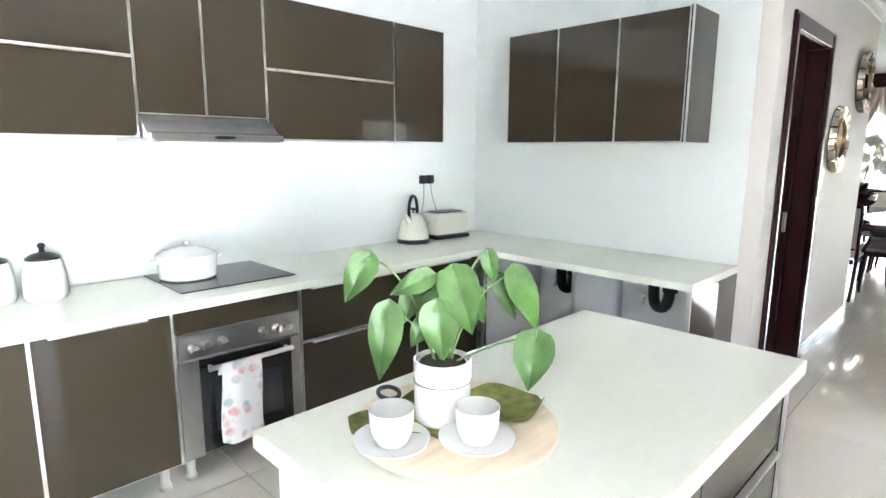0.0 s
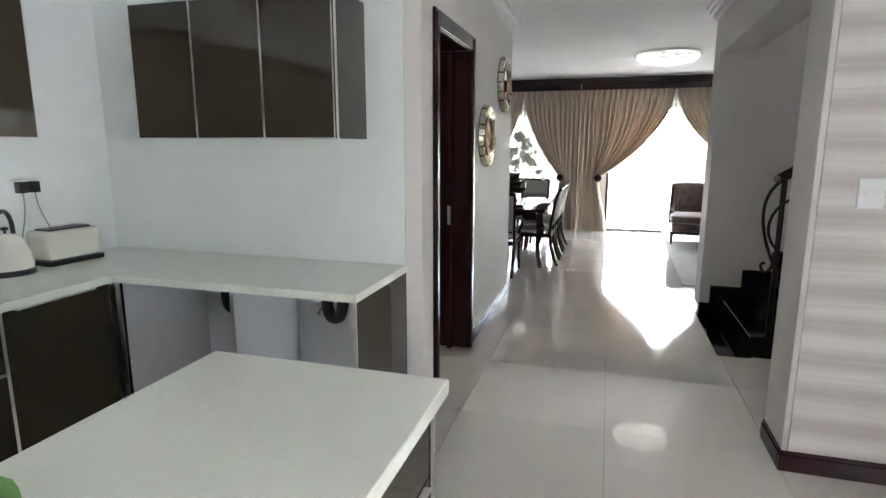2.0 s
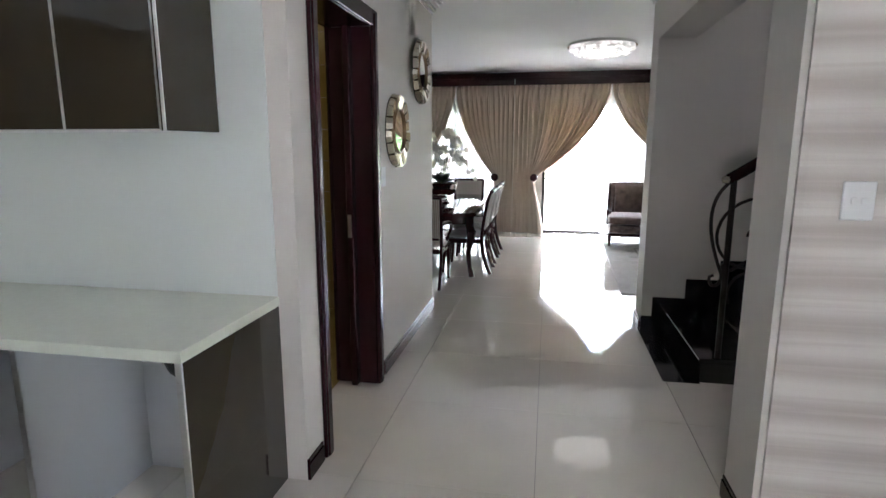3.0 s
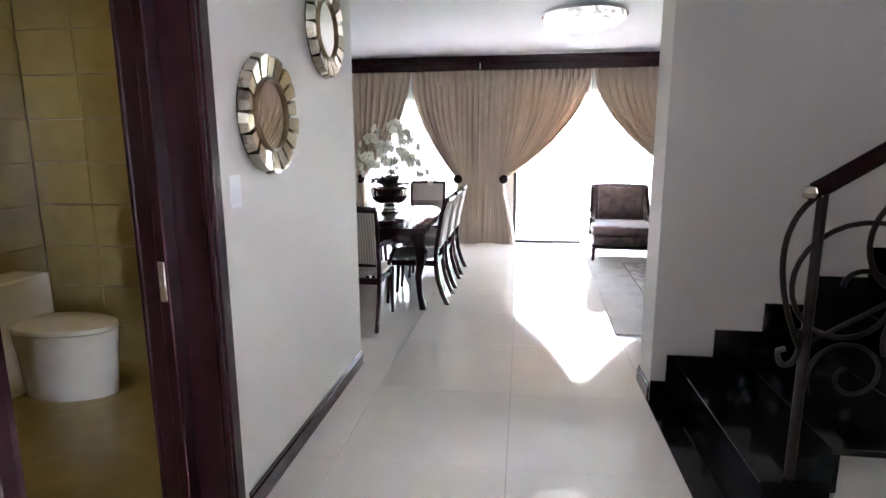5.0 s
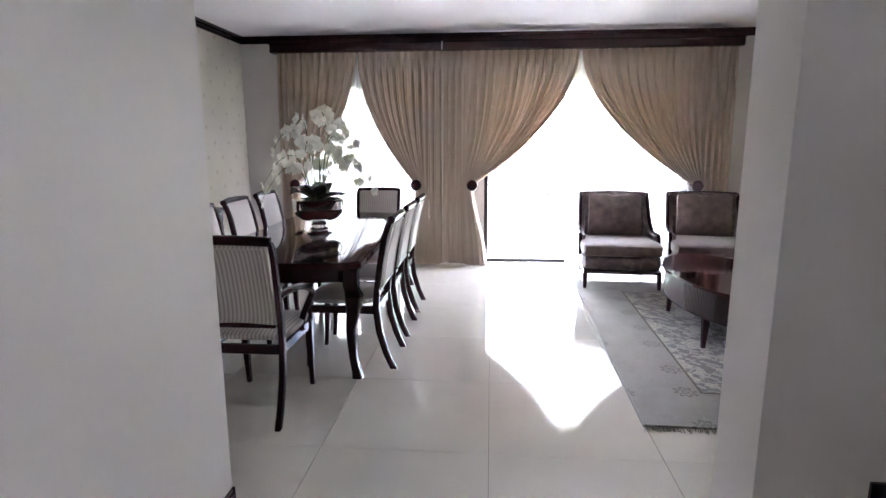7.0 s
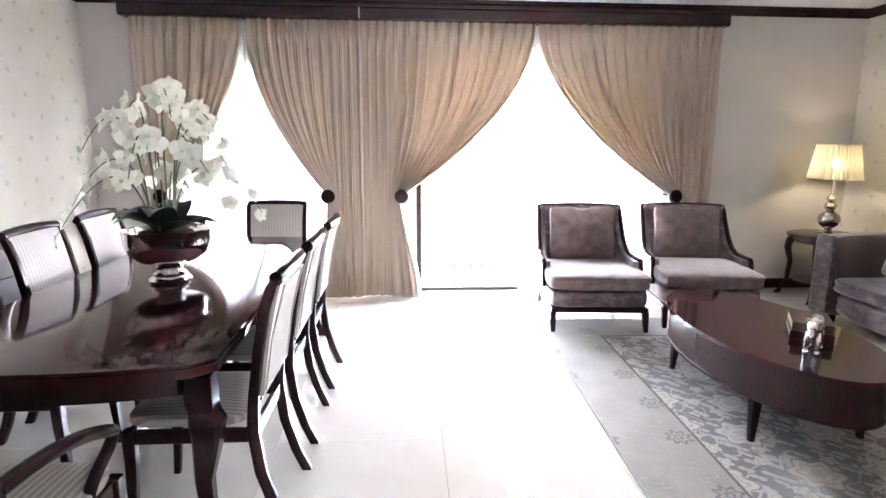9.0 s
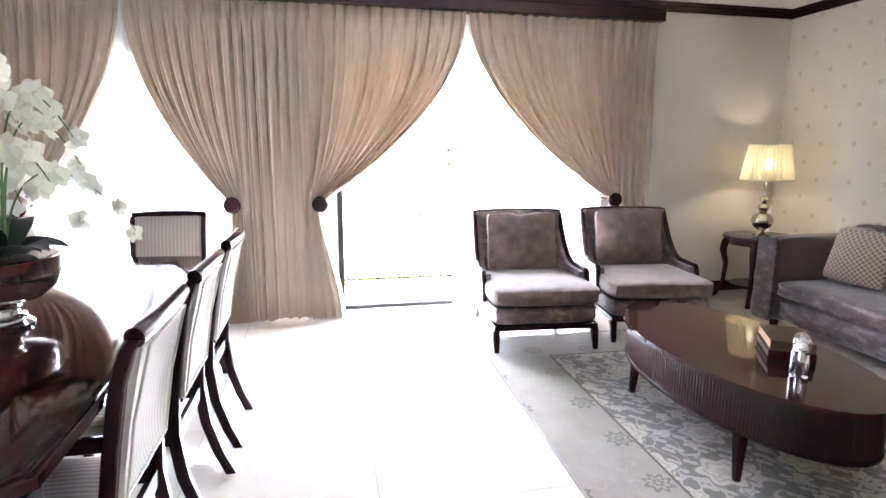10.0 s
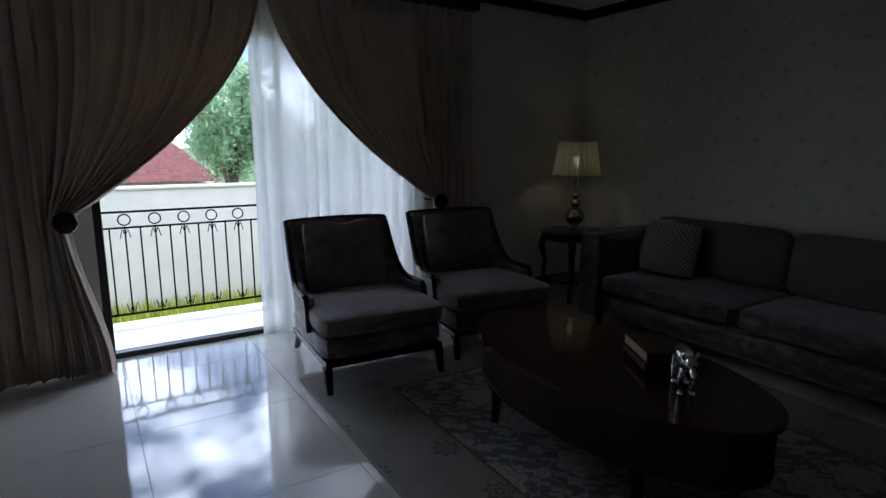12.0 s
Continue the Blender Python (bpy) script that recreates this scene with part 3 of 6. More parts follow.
def window(name, y0, y1, open_from=None, open_to=None, label=""):
    """A dark aluminium sliding door: an outer frame, its rails and panes. The stretch from open_from to open_to stands open."""
    ob = base(name, label, "window", kind="structure")
    x0, x1 = X_END + 0.02, X_END + 0.10
    part("window_frame", box((x0, y0, 0.0), (x1, y1, 0.035), 0.004), M_FRAME, ob, "dark floor track")
    part("window_frame", box((x0, y0, 2.22), (x1, y1, 2.27), 0.004), M_FRAME, ob)
    for y in (y0, y1 - 0.05):
        part("window_frame", box((x0, y, 0.035), (x1, y + 0.05, 2.22), 0.004), M_FRAME, ob)
    n = 2
    for k in range(n):
        a, b = y0 + 0.05 + (y1 - y0 - 0.1) * k / n, y0 + 0.05 + (y1 - y0 - 0.1) * (k + 1) / n
        if open_from is not None and a < (open_from + open_to) / 2 < b:
            continue
        for q in (a, b - 0.045):
            part("sash", box((x0 + 0.02, q, 0.036), (x1 - 0.02, q + 0.045, 2.219), 0.003), M_FRAME, ob)
        for z in (0.036, 2.16):
            part("sash", box((x0 + 0.02, a + 0.045, z), (x1 - 0.02, b - 0.045, z + 0.06), 0.003), M_FRAME, ob)
        pane = part("pane", box((x0 + 0.037, a + 0.046, 0.097), (x0 + 0.043, b - 0.046, 2.159)), M_GLASS, ob)
        pane.visible_shadow = False
    return ob


window("window_1", -0.30, 1.42, label="dark aluminium dining room window behind sheer curtains")
window("window_2", -3.42, -0.955, -2.0, -1.0, label="dark aluminium sliding door standing half open")
# glass door added out of view to let the kitchen light in
kw = base("window_3", "white framed glass door added in the unseen kitchen wall", "window", kind="structure")
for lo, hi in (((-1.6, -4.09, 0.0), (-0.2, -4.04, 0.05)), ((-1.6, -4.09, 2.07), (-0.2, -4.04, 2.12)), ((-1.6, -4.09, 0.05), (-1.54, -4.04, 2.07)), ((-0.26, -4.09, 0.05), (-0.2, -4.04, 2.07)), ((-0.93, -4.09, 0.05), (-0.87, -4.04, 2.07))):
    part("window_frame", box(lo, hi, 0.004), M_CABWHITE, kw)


# mouldings
def baseboard(x0, y0, x1, y1, h=0.105, t=0.014):
    """A dark skirting board with a stepped top, its back on the line from (x0, y0) to (x1, y1), its front to the left of that line."""
    d = Vector((x1 - x0, y1 - y0, 0))
    m = Matrix.Translation((x0, y0, 0)) @ Matrix.Rotation(math.atan2(d.y, d.x), 4, "Z")
    bm = add_box(box((0, 0.001, 0), (d.length, t, h * 0.78), 0.002), (0, 0.001, h * 0.78), (d.length, t * 0.6, h), 0.003)
    return tagged(part("baseboard", moved(bm, m), M_DARKWOOD), label="dark mahogany skirting board along the wall", kind="structure")


baseboard(6.30, 0.0, 4.66, 0.0)
baseboard(6.30, -0.014, 6.30, 0.0)
baseboard(3.60, 0.0, 3.425, 0.0)
baseboard(3.425, 0.10, 3.425, -0.014)
baseboard(3.345, -1.856, 3.345, -1.87)
baseboard(3.331, -1.87, 3.66, -1.87)
baseboard(3.331, -4.0, 3.331, -1.856)
baseboard(5.966, -1.862, 6.271, -1.862)
baseboard(6.257, -1.862, 6.257, Y_SIDE)
baseboard(6.257, Y_SIDE, X_END, Y_SIDE)
baseboard(X_END, Y_DINING, 6.30, Y_DINING)
baseboard(X_END, Y_SIDE, X_END, -3.55)


def cornice(x0, y0, x1, y1, mat, label, steps):
    d = Vector((x1 - x0, y1 - y0, 0))
    m = Matrix.Translation((x0, y0, 0)) @ Matrix.Rotation(math.atan2(d.y, d.x), 4, "Z")
    bm = bmesh.new()
    for depth, z0, z1 in steps:
        add_box(bm, (0, 0.001, z0), (d.length, depth, z1), 0.003)
    return tagged(part("trim", moved(bm, m), mat), label=label, kind="structure")


ROOM = [(0.022, 2.695, 2.715), (0.035, 2.715, 2.745), (0.055, 2.745, CEIL)]
HALL = [(0.02, 2.665, 2.69), (0.04, 2.69, 2.72), (0.07, 2.72, 2.75), (0.10, 2.75, CEIL)]
LBL = "dark wooden cornice under the ceiling"
cornice(X_END, Y_DINING, 6.30, Y_DINING, M_DARKWOOD, LBL, ROOM)
cornice(X_END, Y_SIDE, X_END, Y_DINING, M_DARKWOOD, LBL, ROOM)
cornice(6.257, Y_SIDE, X_END, Y_SIDE, M_DARKWOOD, LBL, ROOM)
cornice(6.30, 0.0, 3.425, 0.0, M_CORNICE, "stepped silver grey plaster cornice in the hall", HALL)
cornice(3.345, -1.862, 6.257, -1.862, M_CORNICE, "stepped silver grey plaster cornice in the hall", HALL)

# hall door: deep dark lining, architraves, the leaf slid away into the wall
door = base("door_1", "dark mahogany door frame with the leaf slid open", "door", kind="structure")
for y0, y1 in ((-0.022, -0.001), (0.261, 0.282)):
    for a, b in ((3.615, 3.70), (4.515, 4.605)):
        part("architrave", add_box(box((a, y0, 0), (b, y1, 2.32), 0.005), (a + 0.02, y0 - 0.006, 0), (b - 0.02, y1 + 0.006, 2.30), 0.004), M_DARKWOOD, door)
    part("architrave", box((3.70, y0, 2.225), (4.515, y1, 2.32), 0.005), M_DARKWOOD, door)
part("lining", box((3.661, 0.0, 0), (3.70, 0.26, 2.225), 0.003), M_DARKWOOD, door)
part("lining", box((4.515, 0.0, 0), (4.559, 0.26, 2.225), 0.003), M_DARKWOOD, door)
part("lining", box((3.70, 0.0, 2.225), (4.515, 0.26, 2.259), 0.003), M_DARKWOOD, door)
part("door_leaf", box((4.44, 0.11, 0.01), (4.514, 0.15, 2.224), 0.004), M_DARKWOOD, door, "edge of the dark sliding leaf")
part("latch", box((4.434, 0.118, 0.98), (4.441, 0.142, 1.12), 0.002), M_ALU, door, "steel latch plate")

# floor tiles: pieces of porcelain with thin joints
def tile_piece(name, x0, x1, y0, y1, mat, parent, z=0.0):
    bm = box((x0 + 0.0016, y0 + 0.0016, z - 0.009), (x1 - 0.0016, y1 - 0.0016, z))
    return part(name, bm, mat, parent)


def lay_floor():
    i0, i1 = math.floor((-2.5 - TX) / TILE), math.ceil((11.5 - TX) / TILE)
    j0, j1 = math.floor((-5.37 - TY) / TILE), math.ceil((2.18 - TY) / TILE)
    for i in range(i0, i1):
        for j in range(j0, j1):
            x0, x1 = max(TX + i * TILE, -2.5), min(TX + (i + 1) * TILE, 11.36)
            y0, y1 = max(TY + j * TILE, Y_SIDE), min(TY + (j + 1) * TILE, Y_KITCHEN)
            if x1 - x0 > 0.03 and y1 - y0 > 0.03:
                tile_piece("tile", x0, x1, y0, y1, M_TILE, floor)


lay_floor()

# bathroom behind the door: mustard wall tiles and a toilet
bath = base("bathroom_tiling", "mustard glazed wall tiles laid in rows", "wall tiles", kind="structure")
for r in range(10):
    for k in range(7):
        x0 = 3.662 + k * 0.5
        a, b = max(x0, 3.662), min(x0 + 0.5, 6.085)
        if b - a > 0.02:
            part("tile", box((a + 0.002, 2.166, r * 0.28 + 0.002), (b - 0.002, 2.179, r * 0.28 + 0.278), 0.002), M_MUSTARD, bath)
for r in range(10):
    for k in range(5):
        y0 = 0.262 + k * 0.5
        a, b = max(y0, 0.262), min(y0 + 0.5, 2.165)
        if b - a > 0.02:
            part("tile", box((6.086, a + 0.002, r * 0.28 + 0.002), (6.099, b - 0.002, r * 0.28 + 0.278), 0.002), M_MUSTARD, bath)
structure("bathroom_floor", box((3.662, 0.262, -0.0005), (6.085, 2.165, 0.004)), M_MUSTARD, "mustard ceramic bathroom floor")

toilet = base("toilet", "white ceramic toilet with closed lid and cistern", "toilet", pose(5.64, 1.70, 0.004, 0, 0, 180) @ Matrix.Scale(1.07, 4))


def oval(a, b, n=32, front=1.25):
    return [(a * math.cos(t), b * math.sin(t) * (front if math.sin(t) > 0 else 1.0)) for t in (2 * math.pi * k / n for k in range(n))]


def rings(outlines):
    bm = bmesh.new()
    prev = None
    for z, pts in outlines:
        cur = [bm.verts.new((x, y, z)) for x, y in pts]
        if prev:
            for k in range(len(cur)):
                bm.faces.new((prev[k], prev[(k + 1) % len(cur)], cur[(k + 1) % len(cur)], cur[k]))
        else:
            bm.faces.new(cur[::-1])
        prev = cur
    bm.faces.new(prev)
    return bm


part("bowl", rings([(0, oval(0.15, 0.24)), (0.05, oval(0.155, 0.245)), (0.25, oval(0.17, 0.26)), (0.36, oval(0.185, 0.27)), (0.385, oval(0.185, 0.27))]), M_CERAMIC, toilet, smooth=True)
part("lid", rings([(0.388, oval(0.18, 0.265)), (0.392, oval(0.19, 0.275)), (0.415, oval(0.188, 0.27)), (0.428, oval(0.16, 0.23))]), M_CERAMIC, toilet, smooth=True)
part("cistern", box((-0.19, -0.44, 0.0), (0.19, -0.20, 0.665), 0.03, 3), M_CERAMIC, toilet, smooth=True)

# switches
def switch(name, m, label, w=0.078, h=0.125):
    ob = base(name, label, "light switch", m)
    part("plate", box((-w / 2, 0.0, -h / 2), (w / 2, 0.008, h / 2), 0.003), M_CABWHITE, ob)
    for x in (-0.016, 0.016):
        part("rocker", box((x - 0.009, 0.0082, -0.012), (x + 0.009, 0.0115, 0.012), 0.002), M_CABWHITE, ob)
    return ob


bl = base("downlight", "round white bathroom ceiling downlight, switched on", "ceiling lamp", pose(5.0, 1.2, CEIL))
part("bezel", lathe([(0.0, 0.0), (0.30, 0.0), (0.31, -0.02), (0.29, -0.03), (0.0, -0.03)], 40), M_CABWHITE, bl, smooth=True)
switch("light_switch", pose(4.727, -0.001, 1.338, 0, 0, 180), "white twin light switch on the hall wall")
switch("light_switch", pose(3.330, -2.087, 1.355, 0, 0, 90), "white twin light switch on striped wallpaper", 0.102, 0.133)

# ---- kitchen ----
TOP = 0.885
G_UP, G_LOW = "kitchen wall cupboards", "kitchen base units"


def door_panel(ob, lo, hi, axis, name="door", mat=None):
    """A gloss door with a thin aluminium edge, its face towards -axis."""
    mat = mat or M_BROWN
    lo, hi = list(lo), list(hi)
    d = part(name, box(lo, hi, 0.0015), mat, ob)
    i = "xyz".index(axis)
    j = 1 - i
    e = 0.0035
    f0 = lo[i] - 0.0015
    for q in (lo[j], hi[j] - e):
        a, b = [0, 0, lo[2]], [0, 0, hi[2]]
        a[i], b[i], a[j], b[j] = f0, hi[i] - 0.002, q - 0.0006, q + e
        part("edge_strip", box(a, b), M_ALU, d, "thin aluminium edge")
    for z in (lo[2], hi[2] - e):
        a, b = [0, 0, z - 0.0006], [0, 0, z + e]
        a[i], b[i], a[j], b[j] = f0 + 0.0005, hi[i] - 0.002, lo[j] + e, hi[j] - e
        part("edge_strip", box(a, b), M_ALU, d, "thin aluminium edge")
    return d


def grip(d, lo, hi):
    part("handle", box(lo, hi, 0.002), M_ALU, d, "slim aluminium lip handle")


def wall_unit(x0, x1, z0, z1, split=None, label=""):
    ob = base("wall_cupboard", label, "cupboard", group=G_UP)
    part("body", box((x0 + 0.001, 1.80, z0), (x1 - 0.001, 2.171, z1), 0.001), M_CABWHITE, ob)
    if split:
        door_panel(ob, (x0 + 0.002, 1.78, split + 0.003), (x1 - 0.002, 1.7995, z1), "y", "flap")
        d = door_panel(ob, (x0 + 0.002, 1.78, z0), (x1 - 0.002, 1.7995, split - 0.003), "y", "flap")
        grip(d, (x0 + 0.06, 1.757, split - 0.008), (x1 - 0.06, 1.7785, split + 0.004))
    else:
        door_panel(ob, (x0 + 0.002, 1.78, z0), (x1 - 0.002, 1.7995, z1), "y")
    return ob


GLOSS = "glossy taupe wall cupboard with aluminium edges"
wall_unit(-0.12, 0.756, 1.593, 2.306, 1.935, "glossy taupe wall cupboard with two lift-up flaps")
wall_unit(-1.0, -0.12, 1.593, 2.306, 1.935, "glossy taupe wall cupboard with two lift-up flaps")
wall_unit(0.756, 1.06, 1.695, 2.306, None, "short taupe wall cupboard over the cooker hood")
wall_unit(1.06, 1.372, 1.695, 2.306, None, "short taupe wall cupboard over the cooker hood")
wall_unit(1.372, 2.225, 1.593, 2.306, 1.945, "glossy taupe wall cupboard with two lift-up flaps")
wall_unit(2.225, 2.655, 1.593, 2.306, None, GLOSS + " beside the corner")


def side_unit(y0, y1, label):
    ob = base("wall_cupboard", label, "cupboard", group=G_UP)
    part("body", box((3.10, y0 + 0.001, 1.595), (3.416, y1 - 0.001, 2.308), 0.001), M_CABWHITE, ob)
    door_panel(ob, (3.08, y0 + 0.002, 1.595), (3.0995, y1 - 0.002, 2.308), "x")
    return ob


side_unit(1.175, 1.573, GLOSS + " on the end wall")
side_unit(0.755, 1.175, GLOSS + " on the end wall")
end_unit = side_unit(0.345, 0.755, "glossy taupe wall cupboard with a taupe side panel")
part("side_panel", box((3.08, 0.322, 1.592), (3.416, 0.344, 2.311), 0.001), M_BROWN, end_unit)
part("edge_strip", box((3.0755, 0.321, 1.590), (3.0795, 0.334, 2.313), 0.001), M_ALU, end_unit, "bright aluminium corner strip")

# cooker hood
hood = base("cooker_hood", "stainless steel slide-out cooker hood under cupboards", "cooker hood")
bm = bmesh.new()
sec = [(1.70, 1.575), (1.70, 1.612), (1.72, 1.615), (1.80, 1.694), (2.16, 1.694), (2.16, 1.575)]
va = [bm.verts.new((0.765, y, z)) for y, z in sec]
vb = [bm.verts.new((1.395, y, z)) for y, z in sec]
for k in range(6):
    bm.faces.new((va[k], va[(k + 1) % 6], vb[(k + 1) % 6], vb[k]))
bm.faces.new(va[::-1]), bm.faces.new(vb)
part("canopy", bm, M_STEEL, hood)
part("front_lip", box((0.772, 1.682, 1.578), (1.405, 1.6995, 1.608), 0.004, 2), M_STEEL, hood)
part("badge", moved(lathe([(0.0, 0.0), (0.05, 0.0), (0.05, 0.002), (0.0, 0.002)], 24), pose(1.10, 1.6815, 1.594, 90) @ Matrix.Diagonal((1, 0.16, 1, 1))), M_BLACK, hood, "dark oval badge")
part("light_lens", box((0.86, 1.80, 1.570), (1.0, 1.90, 1.5748)), M_CABWHITE, hood)


# base units along the back wall
def base_unit(x0, x1, drawers=0, label="", hinge_grip=True):
    ob = base("base_unit", label, "cupboard", group=G_LOW)
    part("body", box((x0 + 0.001, 1.54, 0.13), (x1 - 0.001, 2.165, 0.843), 0.001), M_CABWHITE, ob)
    zs = [0.13, 0.843] if not drawers else [0.13, 0.555, 0.843] if drawers == 2 else [0.13, 0.39, 0.62, 0.843]
    for a, b in zip(zs, zs[1:]):
        d = door_panel(ob, (x0 + 0.0035, 1.52, a + 0.003), (x1 - 0.0035, 1.5395, b - 0.003), "y", "drawer_front" if drawers else "door")
        grip(d, (x0 + 0.06, 1.497, b - 0.012), (x1 - 0.10, 1.5185, b - 0.0005))
    part("edge_post", box((x1 - 0.003, 1.5185, 0.13), (x1 + 0.003, 1.5395, 0.843)), M_ALU, ob, "aluminium strip between units")
    for x in (x0 + 0.06, x1 - 0.06):
        part("foot", moved(lathe([(0.0, 0), (0.028, 0), (0.028, 0.02), (0.02, 0.03), (0.02, 0.129), (0, 0.129)], 16), pose(x, 1.60, 0)), M_ALU, ob, "round steel foot")
    return ob


base_unit(-1.3, -0.45, label="taupe gloss base cupboard under the worktop")
base_unit(-0.45, 0.234, label="taupe gloss base cupboard under the worktop")
base_unit(0.234, 0.742, label="taupe gloss base cupboard beside the oven")
base_unit(1.364, 2.172, 2, "taupe gloss drawer unit beside the oven")
base_unit(2.172, 2.737, 0, "taupe gloss base cupboard in the corner")

# oven in its housing
oven = base("oven", "stainless steel built-in oven with black glass door", "oven")
part("housing", box((0.752, 1.545, 0.13), (1.356, 2.16, 0.843), 0.001), M_CABWHITE, oven)
part("filler_panel", box((0.752, 1.522, 0.738), (1.356, 1.5445, 0.843), 0.001), M_BROWN, oven, "glossy taupe panel")
part("control_panel", box((0.754, 1.515, 0.612), (1.354, 1.544, 0.735), 0.003), M_STEEL, oven)
knob = moved(lathe([(0.0, 0), (0.023, 0), (0.021, 0.016), (0.017, 0.026), (0, 0.027)], 20), pose(0, 0, 0, 90))
knob_mesh = part("knob", knob, M_CHROME, oven, "round steel knob", smooth=True)
knob_mesh.matrix_world = pose(0.82, 1.5148, 0.665)
for x in (0.875, 0.955, 1.15, 1.225, 1.285):
    k = new("knob", knob_mesh.data)
    k.parent = oven
    k.matrix_world = pose(x, 1.5148, 0.668)
oven_door = part("door", box((0.754, 1.518, 0.135), (1.354, 1.544, 0.605), 0.003), M_STEEL, oven, "steel framed door")
part("glass", box((0.842, 1.5135, 0.150), (1.300, 1.5175, 0.600), 0.002), M_BLACKGLASS, oven_door, "black glass panel")
part("inner_window", box((0.90, 1.512, 0.24), (1.245, 1.5133, 0.47), 0.001), material("dim oven window", (0.03, 0.034, 0.038), 0.06), oven_door)
part("handle", tube([(0.865, 1.47, 0.565), (0.95, 1.466, 0.566), (1.2, 1.466, 0.566), (1.285, 1.47, 0.565)], 0.012, 10), M_ALU, oven_door, "steel bar handle", smooth=True)
for x in (0.885, 1.265):
    part("handle_stay", box((x - 0.008, 1.472, 0.558), (x + 0.008, 1.5132, 0.572), 0.002), M_ALU, oven_door)
for x in (0.80, 1.30):
    part("foot", moved(lathe([(0.0, 0), (0.028, 0), (0.028, 0.02), (0.02, 0.03), (0.02, 0.129), (0, 0.129)], 16), pose(x, 1.60, 0)), M_ALU, oven, "round steel foot")

# tea towel over the oven handle
def towel(u, v):
    x = 0.908 + 0.19 * u + 0.006 * math.sin(6 * v)
    fold = 0.004 * math.sin(9 * u + 2 * v)
    if v < 0.12:
        s = v / 0.12
        return (x, 1.480 - 0.030 * s, 0.52 + 0.058 * math.sin(s * math.pi / 2))
    s = (v - 0.12) / 0.88
    return (x + 0.012 * (u - 0.5) * s, 1.447 + 0.006 * s + fold, 0.580 - 0.40 * s + 0.05 * max(0, abs(u - 0.5) * 2 - 0.55) * (1 if s > 0.9 else 0))


tagged(part("tea_towel", sheet(towel, 14, 40, 0.004), M_FLORAL, smooth=True), "white floral tea towel hanging over the oven handle", "towel")

# worktops
wt = base("worktop", "white quartz L-shaped kitchen worktop with square edge", "worktop")
part("slab", prism([(-1.35, 1.49), (2.735, 1.49), (2.735, 0.09), (3.416, 0.09), (3.416, 2.171), (-1.35, 2.171)], 0.8445, TOP, 0.003), M_QUARTZ, wt)
hob = base("hob", "black ceramic glass hob set in the worktop", "hob", pose(1.125, 1.905, TOP))
part("glass", box((-0.295, -0.26, 0.0005), (0.295, 0.26, 0.006), 0.002), M_BLACKGLASS, hob)

# appliance bays below the short run
bays = base("appliance_bays", "open white bays below the worktop for appliances", "cupboard")
part("end_panel", box((2.75, 0.098, 0.0), (3.424, 0.110, 0.843), 0.001), M_BROWN, bays, "taupe gloss end panel")
part("inner_lining", box((2.75, 0.1102, 0.0), (3.404, 0.118, 0.843), 0.001), M_CABWHITE, bays)
part("edge_strip", box((2.742, 0.095, 0.0), (2.7495, 0.121, 0.843), 0.001), M_ALU, bays)
part("divider", box((2.80, 0.80, 0.0), (3.416, 0.818, 0.843), 0.001), M_CABWHITE, bays)
part("edge_strip", box((2.793, 0.797, 0.0), (2.7995, 0.821, 0.843), 0.001), M_ALU, bays)
part("corner_panel", box((2.77, 1.470, 0.0), (3.416, 1.488, 0.843), 0.001), M_CABWHITE, bays)
part("corner_front", box((2.75, 1.468, 0.0), (2.7695, 1.4885, 0.843), 0.001), M_BROWN, bays)
part("edge_strip", box((2.742, 1.466, 0.0), (2.7495, 1.492, 0.843), 0.001), M_ALU, bays)
part("back_panel", box((3.405, 0.118, 0.0), (3.416, 1.470, 0.843)), M_CABWHITE, bays)
part("bottom_rail", box((3.30, 0.12, 0.06), (3.40, 0.50, 0.10), 0.002), M_CABWHITE, bays)


def drain(y):
    ob = base("drain_trap", "black plastic drain trap under the worktop", "drain pipe", pose(3.22, y, 0.60))
    part("pipe", tube(bez((0, -0.10, 0.2435), (0, -0.10, 0.1), (0, -0.10, 0.0), (0, -0.05, -0.005), 8) + bez((0, -0.05, -0.005), (0, 0.0, -0.01), (0, 0.0, 0.06), (0, 0.0, 0.10), 8)[1:] + bez((0, 0, 0.10), (0, 0, 0.16), (0.05, 0.04, 0.16), (0.184, 0.06, 0.16), 8)[1:], 0.034, 12), M_BLACK, ob, smooth=True)
    part("collar", moved(lathe([(0.034, 0), (0.045, 0.003), (0.045, 0.04), (0.034, 0.043)], 16), pose(0, -0.10, 0.10)), M_BLACK, ob, smooth=True)
    tap = base("stop_tap", "small chrome stop tap on the wall", "tap", pose(3.385, y + 0.11, 0.60))
    part("body", tube([(0.019, 0, 0), (-0.05, 0, 0), (-0.075, 0, -0.03)], 0.012, 10), M_CHROME, tap, smooth=True)
    part("handle", tube([(-0.04, -0.03, 0.03), (-0.04, 0.03, 0.03)], 0.007, 8), M_CHROME, tap, smooth=True)
    return ob


drain(0.50)
drain(1.17)

